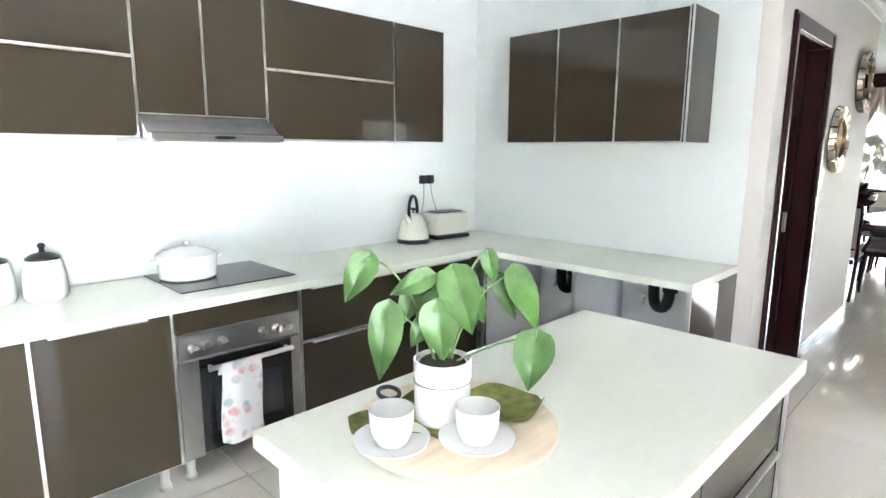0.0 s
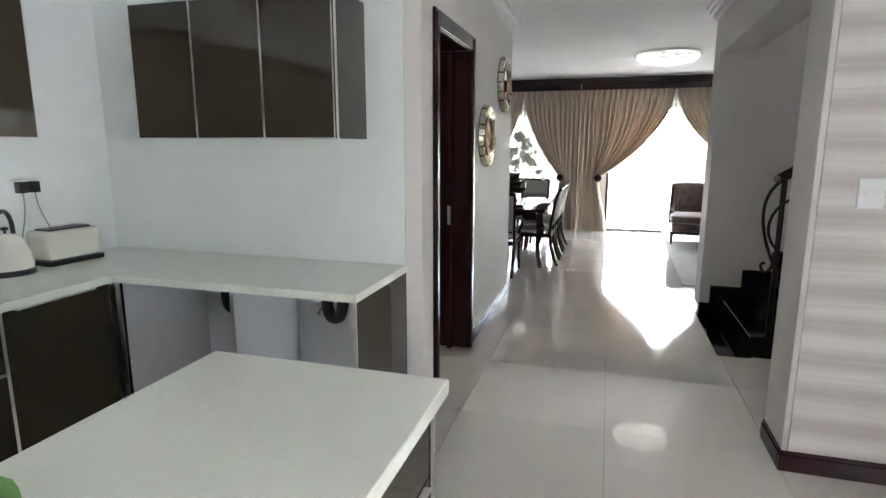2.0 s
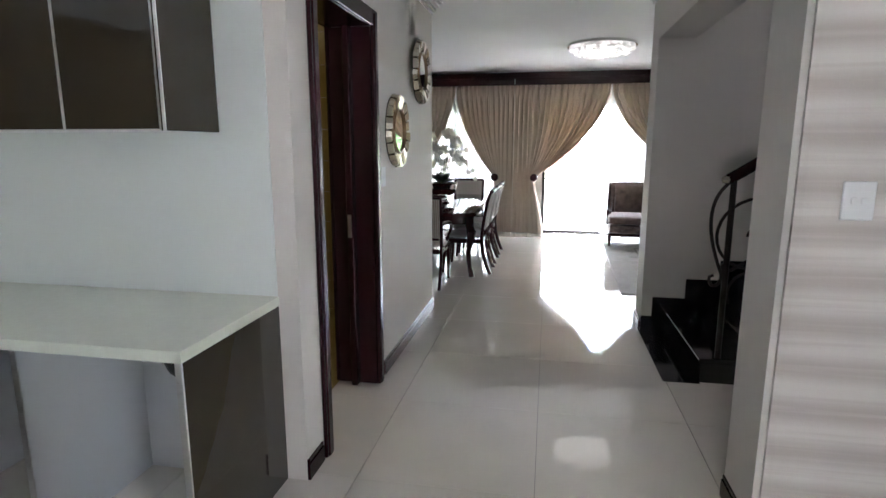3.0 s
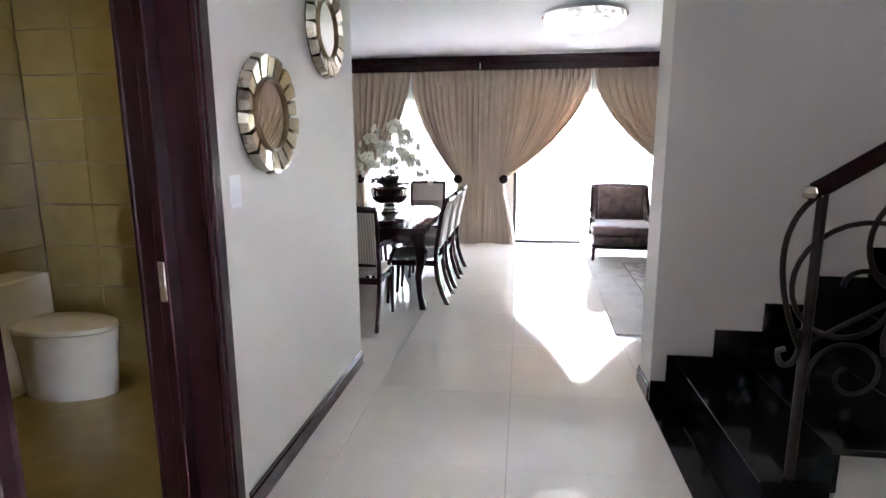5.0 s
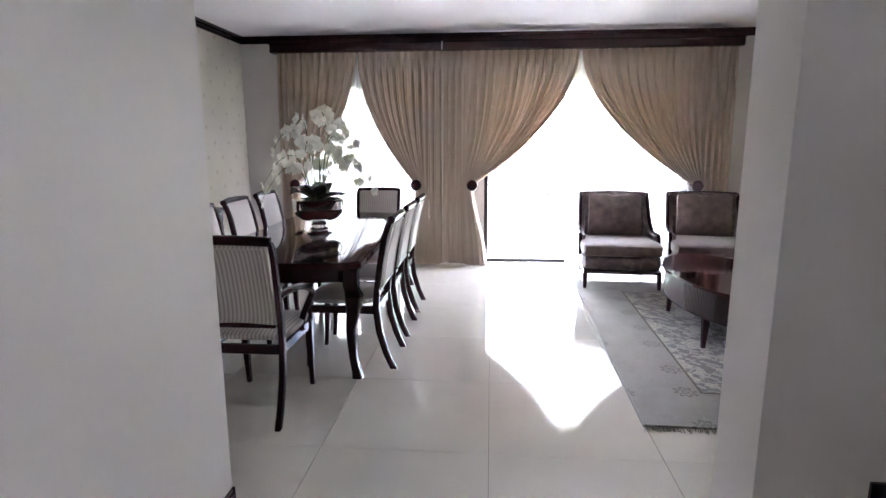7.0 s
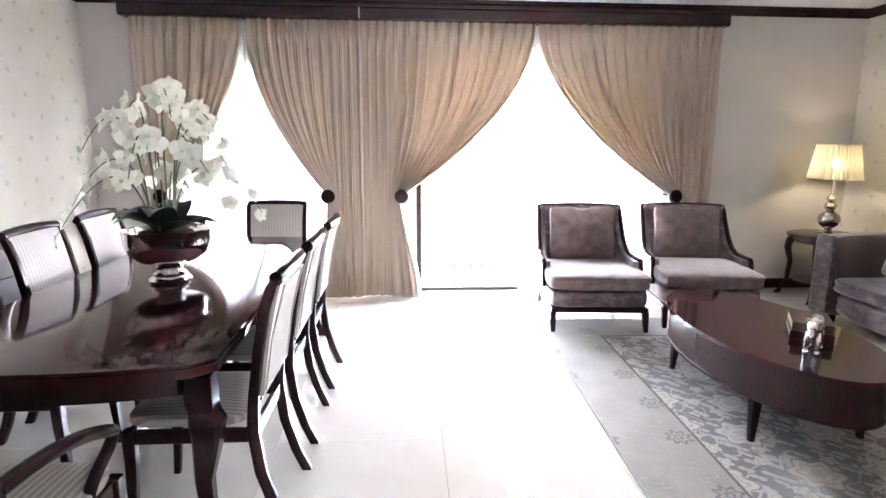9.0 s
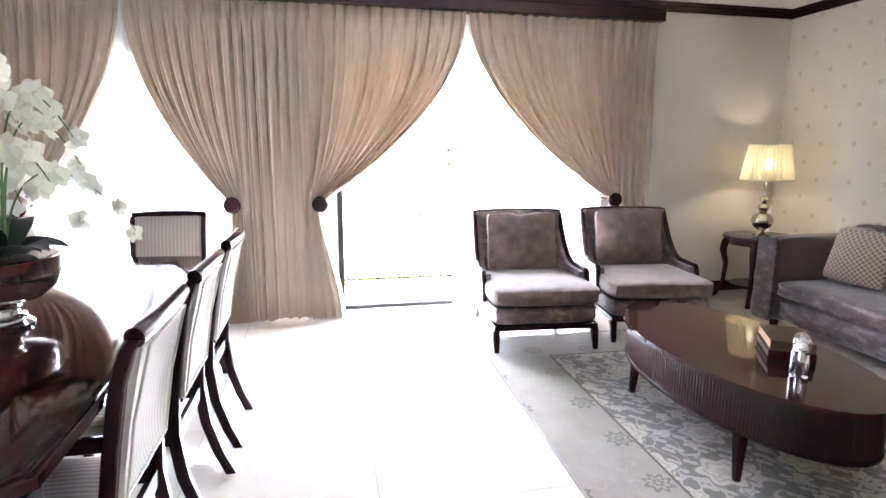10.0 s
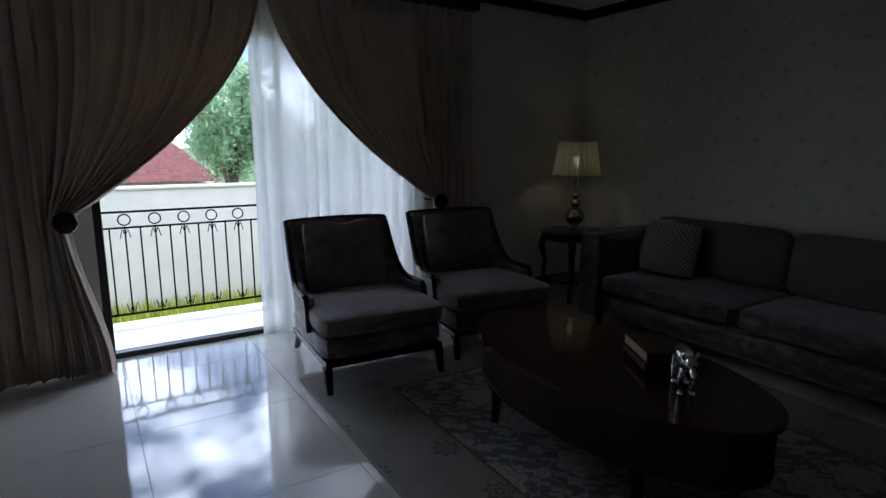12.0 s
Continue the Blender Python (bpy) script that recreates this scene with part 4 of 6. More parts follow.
# things on the worktop
def kettle():
    ob = base("kettle", "cream enamel dome kettle with black handle", "kettle", pose(2.60, 2.03, TOP, 0, 0, 25) @ Matrix.Scale(1.06, 4))
    part("base_ring", lathe([(0.0, 0), (0.112, 0), (0.112, 0.022), (0.105, 0.028), (0, 0.028)]), M_BLACK, ob, smooth=True)
    part("body", lathe([(0.104, 0.028), (0.106, 0.05), (0.098, 0.10), (0.082, 0.15), (0.062, 0.185), (0.045, 0.198), (0.0, 0.205)]), M_CREAM, ob, smooth=True)
    part("lid_knob", moved(lathe([(0.006, 0), (0.006, 0.012), (0.018, 0.018), (0.016, 0.03), (0, 0.034)]), pose(0, 0, 0.204)), M_BLACK, ob, smooth=True)
    part("handle", tube(bez((-0.07, 0, 0.175), (-0.10, 0, 0.36), (0.09, 0, 0.36), (0.065, 0, 0.18), 20), 0.011, 10), M_BLACK, ob, smooth=True)
    part("spout", tube([(-0.07, 0, 0.15), (-0.10, 0, 0.172), (-0.125, 0, 0.192)], lambda t: 0.022 - 0.008 * t, 12), M_CREAM, ob, smooth=True)
    return ob


def toaster():
    ob = base("toaster", "cream enamel toaster with black base and slots", "toaster", pose(2.945, 2.05, TOP, 0, 0, -4))
    part("base_plate", box((-0.165, -0.10, 0), (0.165, 0.10, 0.03), 0.01, 2), M_BLACK, ob, smooth=True)
    part("body", box((-0.16, -0.095, 0.03), (0.16, 0.095, 0.195), 0.04, 4), M_CREAM, ob, smooth=True)
    part("slot_plate", box((-0.125, -0.06, 0.1951), (0.125, 0.06, 0.204), 0.003), M_BLACK, ob)
    part("lever", box((0.161, -0.02, 0.12), (0.185, 0.02, 0.14), 0.004), M_BLACK, ob)
    return ob


kettle()
toaster()
socket = base("wall_socket", "white double wall socket on the splashback", "socket", pose(2.835, 2.1718, 1.325))
part("plate", box((-0.075, -0.008, -0.045), (0.075, 0.0, 0.045), 0.003), M_CABWHITE, socket)
for x, gx, gy in ((-0.035, 2.70, 2.09), (0.035, 2.98, 2.13)):
    plug = base("plug", "black power plug with cable in the socket", "plug", pose(2.835 + x, 2.163, 1.325))
    part("body", box((-0.024, -0.045, -0.032), (0.024, -0.0005, 0.032), 0.008, 2), M_BLACK, plug, smooth=True)
    dx, dy = gx - 2.835 - x, gy - 2.163
    part("cable", tube(bez((0, -0.03, -0.032), (0, -0.035, -0.16), (dx * 0.4, -0.06, -0.22), (dx, dy, -0.36), 16), 0.0035, 6), M_GROUT, plug, "grey cable", smooth=True)

pot = base("casserole", "white enamel casserole with lid on the hob", "pot", pose(0.985, 1.965, TOP + 0.0067))
part("body", lathe([(0.0, 0), (0.125, 0), (0.135, 0.008), (0.14, 0.06), (0.143, 0.115), (0.136, 0.115), (0.13, 0.02), (0, 0.012)], 40), M_CERAMIC, pot, smooth=True)
part("lid", lathe([(0.146, 0.116), (0.146, 0.122), (0.11, 0.142), (0.05, 0.156), (0.0, 0.158)], 40), M_CERAMIC, pot, smooth=True)
part("knob", moved(lathe([(0.007, 0), (0.007, 0.014), (0.02, 0.02), (0.018, 0.032), (0, 0.036)], 20), pose(0, 0, 0.156)), M_CHROME, pot, smooth=True)
for s in (-1, 1):
    part("handle", tube(bez((s * 0.138, -0.035, 0.095), (s * 0.185, -0.035, 0.10), (s * 0.185, 0.035, 0.10), (s * 0.138, 0.035, 0.095), 12), 0.008, 8), M_CERAMIC, pot, smooth=True)


def canister(m):
    ob = base("canister", "white ceramic canister with dark knobbed lid", "canister", m, group="canisters on the worktop")
    part("jar", lathe([(0.0, 0), (0.078, 0), (0.086, 0.02), (0.084, 0.10), (0.072, 0.165), (0.068, 0.175), (0.0, 0.175)], 32), M_CERAMIC, ob, smooth=True)
    part("lid", lathe([(0.066, 0.1752), (0.066, 0.185), (0.04, 0.2), (0.012, 0.207), (0.010, 0.222), (0.017, 0.235), (0.010, 0.247), (0, 0.249)], 24), M_BLACK, ob, "dark metal lid", smooth=True)
    return ob


can = canister(pose(0.385, 2.0, TOP))
copy_thing(can, pose(0.20, 2.03, TOP))
copy_thing(can, pose(0.01, 2.05, TOP))

# island
isl = base("kitchen_island", "kitchen island with white quartz top and taupe drawers", "island")
part("top", box((0.478, -0.573, 0.838), (1.955, 0.235, TOP), 0.003), M_QUARTZ, isl, "thick white quartz top")
part("carcass", box((0.54, -0.505, 0.13), (1.90, 0.17, 0.8375), 0.001), M_CABWHITE, isl)
part("plinth", box((0.60, -0.42, 0.0), (1.84, 0.10, 0.1295)), M_BLACK, isl)
for x0, x1 in ((0.545, 1.22), (1.225, 1.90)):
    for a, b in ((0.135, 0.37), (0.375, 0.60), (0.605, 0.832)):
        d = part("drawer_front", box((x0, -0.530, a), (x1, -0.506, b), 0.0015), M_BROWN, isl)
        part("handle", box((x0 + 0.05, -0.552, b - 0.014), (x1 - 0.05, -0.5305, b - 0.001), 0.003), M_ALU, d, "slim aluminium lip handle")
part("end_panel", box((1.9005, -0.532, 0.0), (1.921, 0.19, 0.8375), 0.001), M_BROWN, isl)
part("corner_strip", box((1.9005, -0.540, 0.0), (1.924, -0.5325, 0.8375), 0.001), M_ALU, isl)
part("end_panel", box((0.519, -0.532, 0.0), (0.5395, 0.19, 0.8375), 0.001), M_CABWHITE, isl)

# tray with plant and cups
tray = tagged(part("round_tray", moved(lathe([(0.0, 0), (0.232, 0), (0.242, 0.006), (0.242, 0.016), (0.236, 0.020), (0.0, 0.020)], 56), pose(0.835, -0.09, TOP)), M_TRAYWOOD, smooth=True), "round pale wooden board on the island", "tray")
TZ = TOP + 0.0204


def napkin(u, v):
    """A long leaf of cloth, wavy at the rim, lying across the board under the pot."""
    a, b = Vector((0.625, 0.045)), Vector((1.06, -0.175))
    side = Vector((0.45, 0.89))
    w = (0.125 * math.sin(math.pi * (0.03 + 0.94 * u)) ** 0.7) * (1 + 0.10 * math.sin(17 * u))
    t = 2 * v - 1
    p = a.lerp(b, u) + side * t * w
    edge = abs(t) ** 3
    h = 0.0015 + edge * (0.010 + 0.010 * math.sin(15 * u + 2 * t)) + 0.006 * max(0.0, u - 0.75) * 4
    return (p.x, p.y, TZ + max(0.0012, h))


tagged(part("napkin", sheet(napkin, 40, 20, 0.0012), M_NAPKIN, smooth=True), "olive leaf-shaped cloth mat lying on the tray", "napkin")
tagged(part("napkin_ring", moved(tube([(0.028 * math.cos(a), 0.028 * math.sin(a), 0) for a in np.linspace(0, 2 * math.pi, 25)], 0.006, 8), pose(0.80, 0.118, TZ + 0.010, 12, 0, 0)), M_BLACK, smooth=True), "small black napkin ring on the tray", "napkin ring")


def cup(m):
    sc = base("saucer", "white porcelain saucer on the wooden board", "saucer", m, group="saucers on the tray")
    part("dish", lathe([(0.0, 0), (0.04, 0), (0.044, 0.004), (0.078, 0.014), (0.078, 0.017), (0.042, 0.008), (0.0, 0.006)], 36), M_CERAMIC, sc, smooth=True)
    ob = base("cup", "white porcelain coffee cup on its saucer", "cup", m @ pose(0, 0, 0.0083), group="cups on the tray")
    part("bowl", lathe([(0.0, 0), (0.030, 0), (0.034, 0.004), (0.043, 0.03), (0.046, 0.072), (0.0435, 0.072), (0.040, 0.032), (0.028, 0.008), (0.0, 0.006)], 36), M_CERAMIC, ob, smooth=True)
    part("handle", tube(bez((-0.042, 0, 0.056), (-0.078, 0, 0.062), (-0.074, 0, 0.018), (-0.040, 0, 0.022), 12), 0.0042, 8), M_CERAMIC, ob, smooth=True)


cup(pose(0.784, -0.203, TZ + 0.003, 0, 0, 232) @ Matrix.Scale(1.08, 4))
cup(pose(0.645, -0.081, TZ + 0.003, 0, 0, 215) @ Matrix.Scale(1.08, 4))

plant = base("potted_plant", "leafy green plant in a white ribbed ceramic pot", "plant", pose(0.815, -0.065, TZ + 0.002))
part("pot", lathe([(0.0, 0), (0.060, 0), (0.066, 0.006), (0.068, 0.085), (0.065, 0.091), (0.068, 0.097), (0.069, 0.118), (0.066, 0.123), (0.069, 0.128), (0.069, 0.15), (0.064, 0.152), (0.060, 0.14), (0.0, 0.135)], 40), M_CERAMIC, plant, "white ribbed pot", smooth=True)
part("pot_line", lathe([(0.0684, 0.0985), (0.0694, 0.1), (0.0684, 0.1015)], 40), M_BLACK, plant, "thin dark line", smooth=True)
part("soil", lathe([(0.0, 0.1355), (0.0605, 0.1355), (0.05, 0.146), (0.0, 0.149)], 24), M_SOIL, plant, smooth=True)


def heart_leaf(size, wide):
    def fn(u, v):
        a = (u - 0.5) * 2
        w = wide * (math.sin(math.pi * v ** 0.55) ** 0.85) * (1 - 0.12 * v) if 0 < v < 1 else 0.0
        back = -0.20 * abs(a) ** 1.3 * max(0.0, 1 - v / 0.35)
        return (a * w * size, (v + back) * size, size * (0.12 * abs(a) - 0.14 * v * v + 0.03 * math.sin(7 * v + 3 * a)))
    return sheet(fn, 12, 18, 0.0006)


# each leaf: sideways, height, towards the room, length, half width, lean of the tip in degrees
rnd = random.Random(5)
side_way, room_way, up = Vector((0.70, -0.71, 0)), Vector((-0.71, -0.70, 0)), Vector((0, 0, 1))
for across, z, out, size, wide, lean in (
        (-0.175, 0.385, 0.00, 0.120, 0.34, -28), (-0.125, 0.275, 0.05, 0.165, 0.27, -10), (-0.035, 0.345, 0.00, 0.105, 0.30, -62),
        (0.030, 0.355, 0.03, 0.150, 0.36, 14), (-0.012, 0.285, 0.05, 0.130, 0.38, 8), (0.105, 0.395, -0.03, 0.080, 0.30, 12),
        (0.168, 0.345, -0.02, 0.150, 0.27, 24), (0.212, 0.212, 0.04, 0.128, 0.42, -8), (0.135, 0.330, -0.05, 0.115, 0.22, 20),
        (-0.060, 0.310, -0.02, 0.100, 0.36, -30), (0.015, 0.330, -0.06, 0.110, 0.38, -20), (-0.040, 0.250, 0.03, 0.075, 0.36, -35),
        (0.055, 0.300, -0.07, 0.105, 0.38, 35), (-0.010, 0.300, 0.01, 0.085, 0.36, -50)):
    at = side_way * across + room_way * out + up * z
    bow = Vector((at.x, at.y, 0))
    part("stem", tube(bez(bow * 0.12 + up * 0.14, bow * 0.25 + up * z * 0.75, bow * 0.7 + up * (z * 1.02), at, 10), 0.0026, 6), M_STEM, plant, smooth=True)
    lean = radians(lean + rnd.uniform(-6, 6))
    tip = (side_way * math.sin(lean) - up * math.cos(lean) + room_way * rnd.uniform(0.15, 0.5)).normalized()
    face = (room_way + up * 0.45 + side_way * rnd.uniform(-0.35, 0.35))
    face = (face - tip * face.dot(tip)).normalized()
    cross = tip.cross(face)
    m = Matrix((cross, tip, face)).transposed().to_4x4()
    m.translation = at
    part("leaf", moved(heart_leaf(size * 0.9, wide), m), M_LEAF, plant, smooth=True)

# ---- hall ----
def sunburst(m):
    ob = base("round_mirror", "round mirror framed by silver mirrored facets", "mirror", m, group="round mirrors in the hall")
    part("backing", moved(lathe([(0.10, 0.004), (0.243, 0.004), (0.243, 0.0118), (0.10, 0.012)], 48), pose(0, 0, 0, 90)), M_IRON, ob, "dark backing")
    n = 18
    for k in range(n):
        a0 = 2 * math.pi * (k + 0.5) / n
        r0, r1 = 0.150, 0.246 + 0.006 * (k % 2)
        h = 0.47 * 2 * math.pi / n
        high = 0.046 + 0.004 * (k % 3)

        def ring_of(ra, rb, ha, hb, da, db):
            return [(ra, -ha, da), (rb, -hb, db), (rb * 1.012, 0.0, db), (rb, hb, db), (ra, ha, da)]

        def flat(pts, bm):
            return [bm.verts.new((r * math.cos(a0 + b), -d, r * math.sin(a0 + b))) for r, b, d in pts]
        bm = bmesh.new()
        low = flat(ring_of(r0, r1, h, h, 0.012, 0.012), bm)
        top = flat(ring_of(r0 + 0.006, r1 - 0.010, h * 0.84, h * 0.86, 0.036, high), bm)
        bm.faces.new(top)
        for q in range(5):
            bm.faces.new((top[q], low[q], low[(q + 1) % 5], top[(q + 1) % 5]))
        block = part("facet", bm, M_ANTIQUE, ob, "antique silver block")
        bm = bmesh.new()
        tilt = 0.003 * ((k * 7) % 3 - 1)
        edge = flat([(r, b, d + 0.0012 + tilt * b) for r, b, d in ring_of(r0 + 0.011, r1 - 0.017, h * 0.70, h * 0.74, 0.0365, high - 0.001)], bm)
        back = flat([(r, b, d - 0.004) for r, b, d in ring_of(r0 + 0.010, r1 - 0.016, h * 0.72, h * 0.76, 0.0365, high - 0.001)], bm)
        bm.faces.new(edge)
        for q in range(5):
            bm.faces.new((edge[q], back[q], back[(q + 1) % 5], edge[(q + 1) % 5]))
        part("facet_glass", bm, M_FACET, block, "silvered mirror facet")
    part("rim", moved(lathe([(0.139, 0.012), (0.139, 0.040), (0.142, 0.046), (0.147, 0.044), (0.149, 0.047), (0.153, 0.042), (0.154, 0.012)], 64), pose(0, 0, 0, 90)), M_BRONZE, ob, "bronze inner rim", smooth=True)
    part("bevel_ring", moved(lathe([(0.1385, 0.034), (0.118, 0.022), (0.118, 0.017), (0.1385, 0.017)], 64), pose(0, 0, 0, 90)), M_MIRROR, ob, "bevelled mirror ring", smooth=True)
    part("glass", moved(lathe([(0.0, 0.016), (0.1178, 0.016), (0.1178, 0.0205), (0.0, 0.0205)], 64), pose(0, 0, 0, 90)), M_MIRROR, ob, "bevelled mirror glass")
    return ob


M_FACET = material("silvered facet", (0.80, 0.73, 0.60), 0.16, metal=1.0, scale=9, vary=0.22, per_piece=0.22)
M_BRONZE = material("aged bronze rim", (0.20, 0.14, 0.08), 0.3, metal=0.9, scale=20, vary=0.2)
mir = sunburst(pose(5.02, -0.001, 1.637))
copy_thing(mir, pose(5.765, -0.001, 2.115))

# staircase
stair = base("staircase", "black granite staircase with white painted side", "staircase")
RISE, GO, Y_FIRST, SX0, SX1 = 0.165, 0.252, -2.08, 4.925, 5.9655
part("landing_strip", box((4.90, Y_FIRST, 0.0005), (SX1, -1.848, 0.006), 0.001), M_GRANITE, stair, "black granite floor strip")
for k in range(11):
    y1 = Y_FIRST - k * GO
    z = RISE * (k + 1)
    st = part("step", add_box(box((SX0 + 0.002, y1 - GO - 0.02, z - 0.03), (SX1 - 0.001, y1 + 0.012, z), 0.003), (SX0 + 0.004, y1 - 0.018, z - RISE + 0.0005), (SX1 - 0.001, y1, z - 0.0305)), M_GRANITE, stair)
    if k:
        part("side_infill", box((SX0 + 0.012, y1 - GO, 0.0), (SX1 - 0.003, y1 - 0.019, z - 0.0305)), M_PLASTERWHITE, stair)
    else:
        part("side_infill", box((SX0 + 0.006, y1 - GO, 0.0), (SX1 - 0.003, y1 - 0.019, z - 0.0305)), M_GRANITE, stair)
    part("nosing_strip", box((SX0 + 0.004, y1 + 0.0122, z - 0.008), (SX1 - 0.004, y1 + 0.0142, z - 0.003)), M_ALU if k == 0 else M_GRANITE, stair)
    ya = Y_FIRST - (k - 1) * GO + 0.134
    part("stepped_skirting", box((SX1 - 0.012, ya - GO, 0.0), (SX1, min(ya, -1.862), k * RISE + 0.131), 0.001), M_GRANITE, stair)

rail = base("stair_railing", "wrought iron stair railing with scrolls and wooden handrail", "railing")
NX, NY = 4.965, -2.19
part("newel", tube([(NX, NY, RISE), (NX, NY, 0.6), (NX, NY, 1.335)], 0.019, 10), M_IRON, rail, smooth=True)
slope = RISE / GO
end = Vector((NX, NY - 2.4, 1.35 + 2.4 * slope))
part("handrail", tube([(NX, NY + 0.03, 1.335), (NX, NY, 1.352)] + [Vector((NX, NY, 1.352)).lerp(end, t) for t in (0.33, 0.66, 1.0)], 0.034, 12, flat=0.7), M_DARKWOOD, rail, "dark wooden handrail", smooth=True)
part("handrail_tip", moved(lathe([(0.0, -0.03), (0.022, -0.02), (0.03, 0.0), (0.022, 0.02), (0.0, 0.03)], 14), pose(NX, NY + 0.045, 1.330)), M_ANTIQUE, rail, smooth=True)


def spiral(cy, cz, r0, r1, a0, a1, n=26):
    return [(NX, cy + (r0 + (r1 - r0) * i / n) * math.cos(math.radians(a0 + (a1 - a0) * i / n)), cz + (r0 + (r1 - r0) * i / n) * math.sin(math.radians(a0 + (a1 - a0) * i / n))) for i in range(n + 1)]


sweep = bez((NX, NY, 1.33), (NX, NY + 0.19, 1.20), (NX, NY + 0.10, 0.90), (NX, NY + 0.02, 0.72), 18)
part("scroll", tube(sweep, 0.011, 8), M_IRON, rail, smooth=True)
part("scroll", tube(bez((NX, NY + 0.02, 0.80), (NX, NY + 0.0, 0.62), (NX, NY + 0.10, 0.62), (NX, NY + 0.095, 0.71), 12) + [(NX, NY + 0.07, 0.72)], 0.011, 8), M_IRON, rail, smooth=True)
for k in range(1, 10):
    y = NY - k * GO
    z0 = RISE * (k + 1)
    if k % 2 == 0:
        part("baluster", tube([(NX, y, z0), (NX, y, 1.335 + k * RISE)], 0.011, 8), M_IRON, rail, smooth=True)
    cy, cz = y + 0.10, z0 + 0.62
    part("scroll", tube(spiral(cy, cz, 0.30, 0.05, 150, -330, 40), 0.010, 8), M_IRON, rail, smooth=True)
    part("scroll", tube(spiral(cy - 0.02, cz - 0.33, 0.16, 0.03, -30, 420, 34), 0.009, 8), M_IRON, rail, smooth=True)
part("lower_rail", tube([(NX, NY, 0.74), (NX, NY - 2.4, 0.74 + 2.4 * slope)], 0.010, 8), M_IRON, rail, smooth=True)

# ---- curtains ----
def drape(outer, apex, tie, low, seed, x0=11.13, z_top=2.545, z_tie=0.99, folds=9):
    """One curtain panel: pleated at its heading, its outer part hangs in deep straight folds, the rest is swept back into the tie."""
    hs = 0.72 * (tie - outer) / (apex - outer)
    hung = outer + (apex - outer) * hs
    hang = max(2, round(abs(hung - outer) / 0.085))

    def soft(t):
        t = max(0.0, min(1.0, t))
        return t * t * (3 - 2 * t)

    def fn(u, v):
        z = z_top - v * (z_top - 0.012)
        k = (z_top - z) / (z_top - z_tie)
        y_top = outer + (apex - outer) * u
        w = max(0.0, (u - hs) / (1 - hs))
        y_tie = y_top if u < hs else hung + (tie - hung) * (1 - (1 - w) ** 1.7)
        y_low = y_top if u < hs else hung + (low - hung) * (1 - (1 - w) ** 1.25)
        pinch = min(1.0, w * 4)
        deep = 0.018 + 0.040 * soft(k * 2.2)
        if k <= 1:
            s = k ** (1.9 + 0.8 * (1 - w))
            y = y_top + (y_tie - y_top) * s
            amp = deep - pinch * 0.026 * k ** 2
        else:
            s = min(1.0, (k - 1) / 0.62)
            s = s * s * (3 - 2 * s) * 0.75 + s * 0.25
            y = y_tie + (y_low - y_tie) * s
            amp = 0.058 - pinch * (0.026 - 0.022 * s)
        drift = 2.2 * noise.noise(Vector((u * 5, seed, 0.4)))
        ph = 2 * math.pi * (hang * u / hs if u < hs else hang + folds * w) + drift
        wob = 0.5 * noise.noise(Vector((u * 4, v * 1.6, seed)))
        bulge = 0.05 * w * math.sin(min(k, 1.0) * math.pi) if k < 1 else 0.0
        uneven = 0.70 + 0.9 * noise.noise(Vector((u * (hang + folds) * 0.5, 0.25 * v, seed + 3)))
        wave = 1 - 2 * abs(math.cos((ph + wob) / 2)) ** 0.85
        head = (1 - soft(k / 0.16)) * 0.013 * math.sin(ph * 2 + drift)
        crease = 0.007 * math.sin(2 * ph + 2.6 * v + seed) * soft(k * 3) + 0.002 * math.sin(5.3 * ph + 4 * v)
        x = x0 + amp * uneven * wave + head + crease - bulge
        y += 0.016 * math.cos(ph + wob)
        return (x, y, z + (0.010 * math.sin(ph) if v > 0.99 else 0.0))
    return sheet(fn, 360, 60, 0.002)


def curtain(outer, apex, tie, low, seed, folds, label):
    ob = base("curtain", label, "curtain", group="curtains at the windows")
    part("cloth", drape(outer, apex, tie, low, seed, folds=folds), M_DRAPE, ob, smooth=True)
    m = pose(11.045, tie, 0.99, 0, -90, 0)
    part("holdback", moved(lathe([(0.0, 0), (0.045, 0.0), (0.062, 0.012), (0.066, 0.024), (0.058, 0.038), (0.03, 0.048), (0.0, 0.05)], 28), m), M_DARKWOOD, ob, "dark round wooden holdback", smooth=True)
    part("holdback_rod", tube([(11.05, tie, 0.99), (X_END - 0.001, tie, 0.99)], 0.008, 8), M_IRON, ob)
    return ob


CL = "beige satin curtain held back by a dark knob"
curtain(1.53, 0.56, 1.36, 1.22, 1.0, 8, CL)
curtain(-0.46, 0.545, -0.135, -0.05, 2.0, 8, CL)
curtain(-0.47, -2.05, -0.815, -0.985, 3.0, 14, CL + " beside the door")
curtain(-3.80, -2.075, -3.425, -3.30, 4.0, 14, CL + " near the lamp")

pel = base("curtain_pelmet", "long dark mahogany curtain pelmet under the cornice", "pelmet")
part("board", box((11.045, -3.82, 2.545), (11.20, 1.60, 2.64), 0.004), M_DARKWOOD, pel)
part("top_bead", box((11.028, -3.84, 2.64), (11.22, 1.62, 2.668), 0.008, 2), M_DARKWOOD, pel)
part("bracket", box((11.036, -0.458, 2.55), (11.0445, -0.450, 2.64), 0.001), M_ALU, pel, "small joint plate")
for y in (-3.6, -0.45, 1.4):
    part("bracket", box((11.2, y - 0.02, 2.58), (X_END - 0.001, y + 0.02, 2.63), 0.003), M_DARKWOOD, pel)


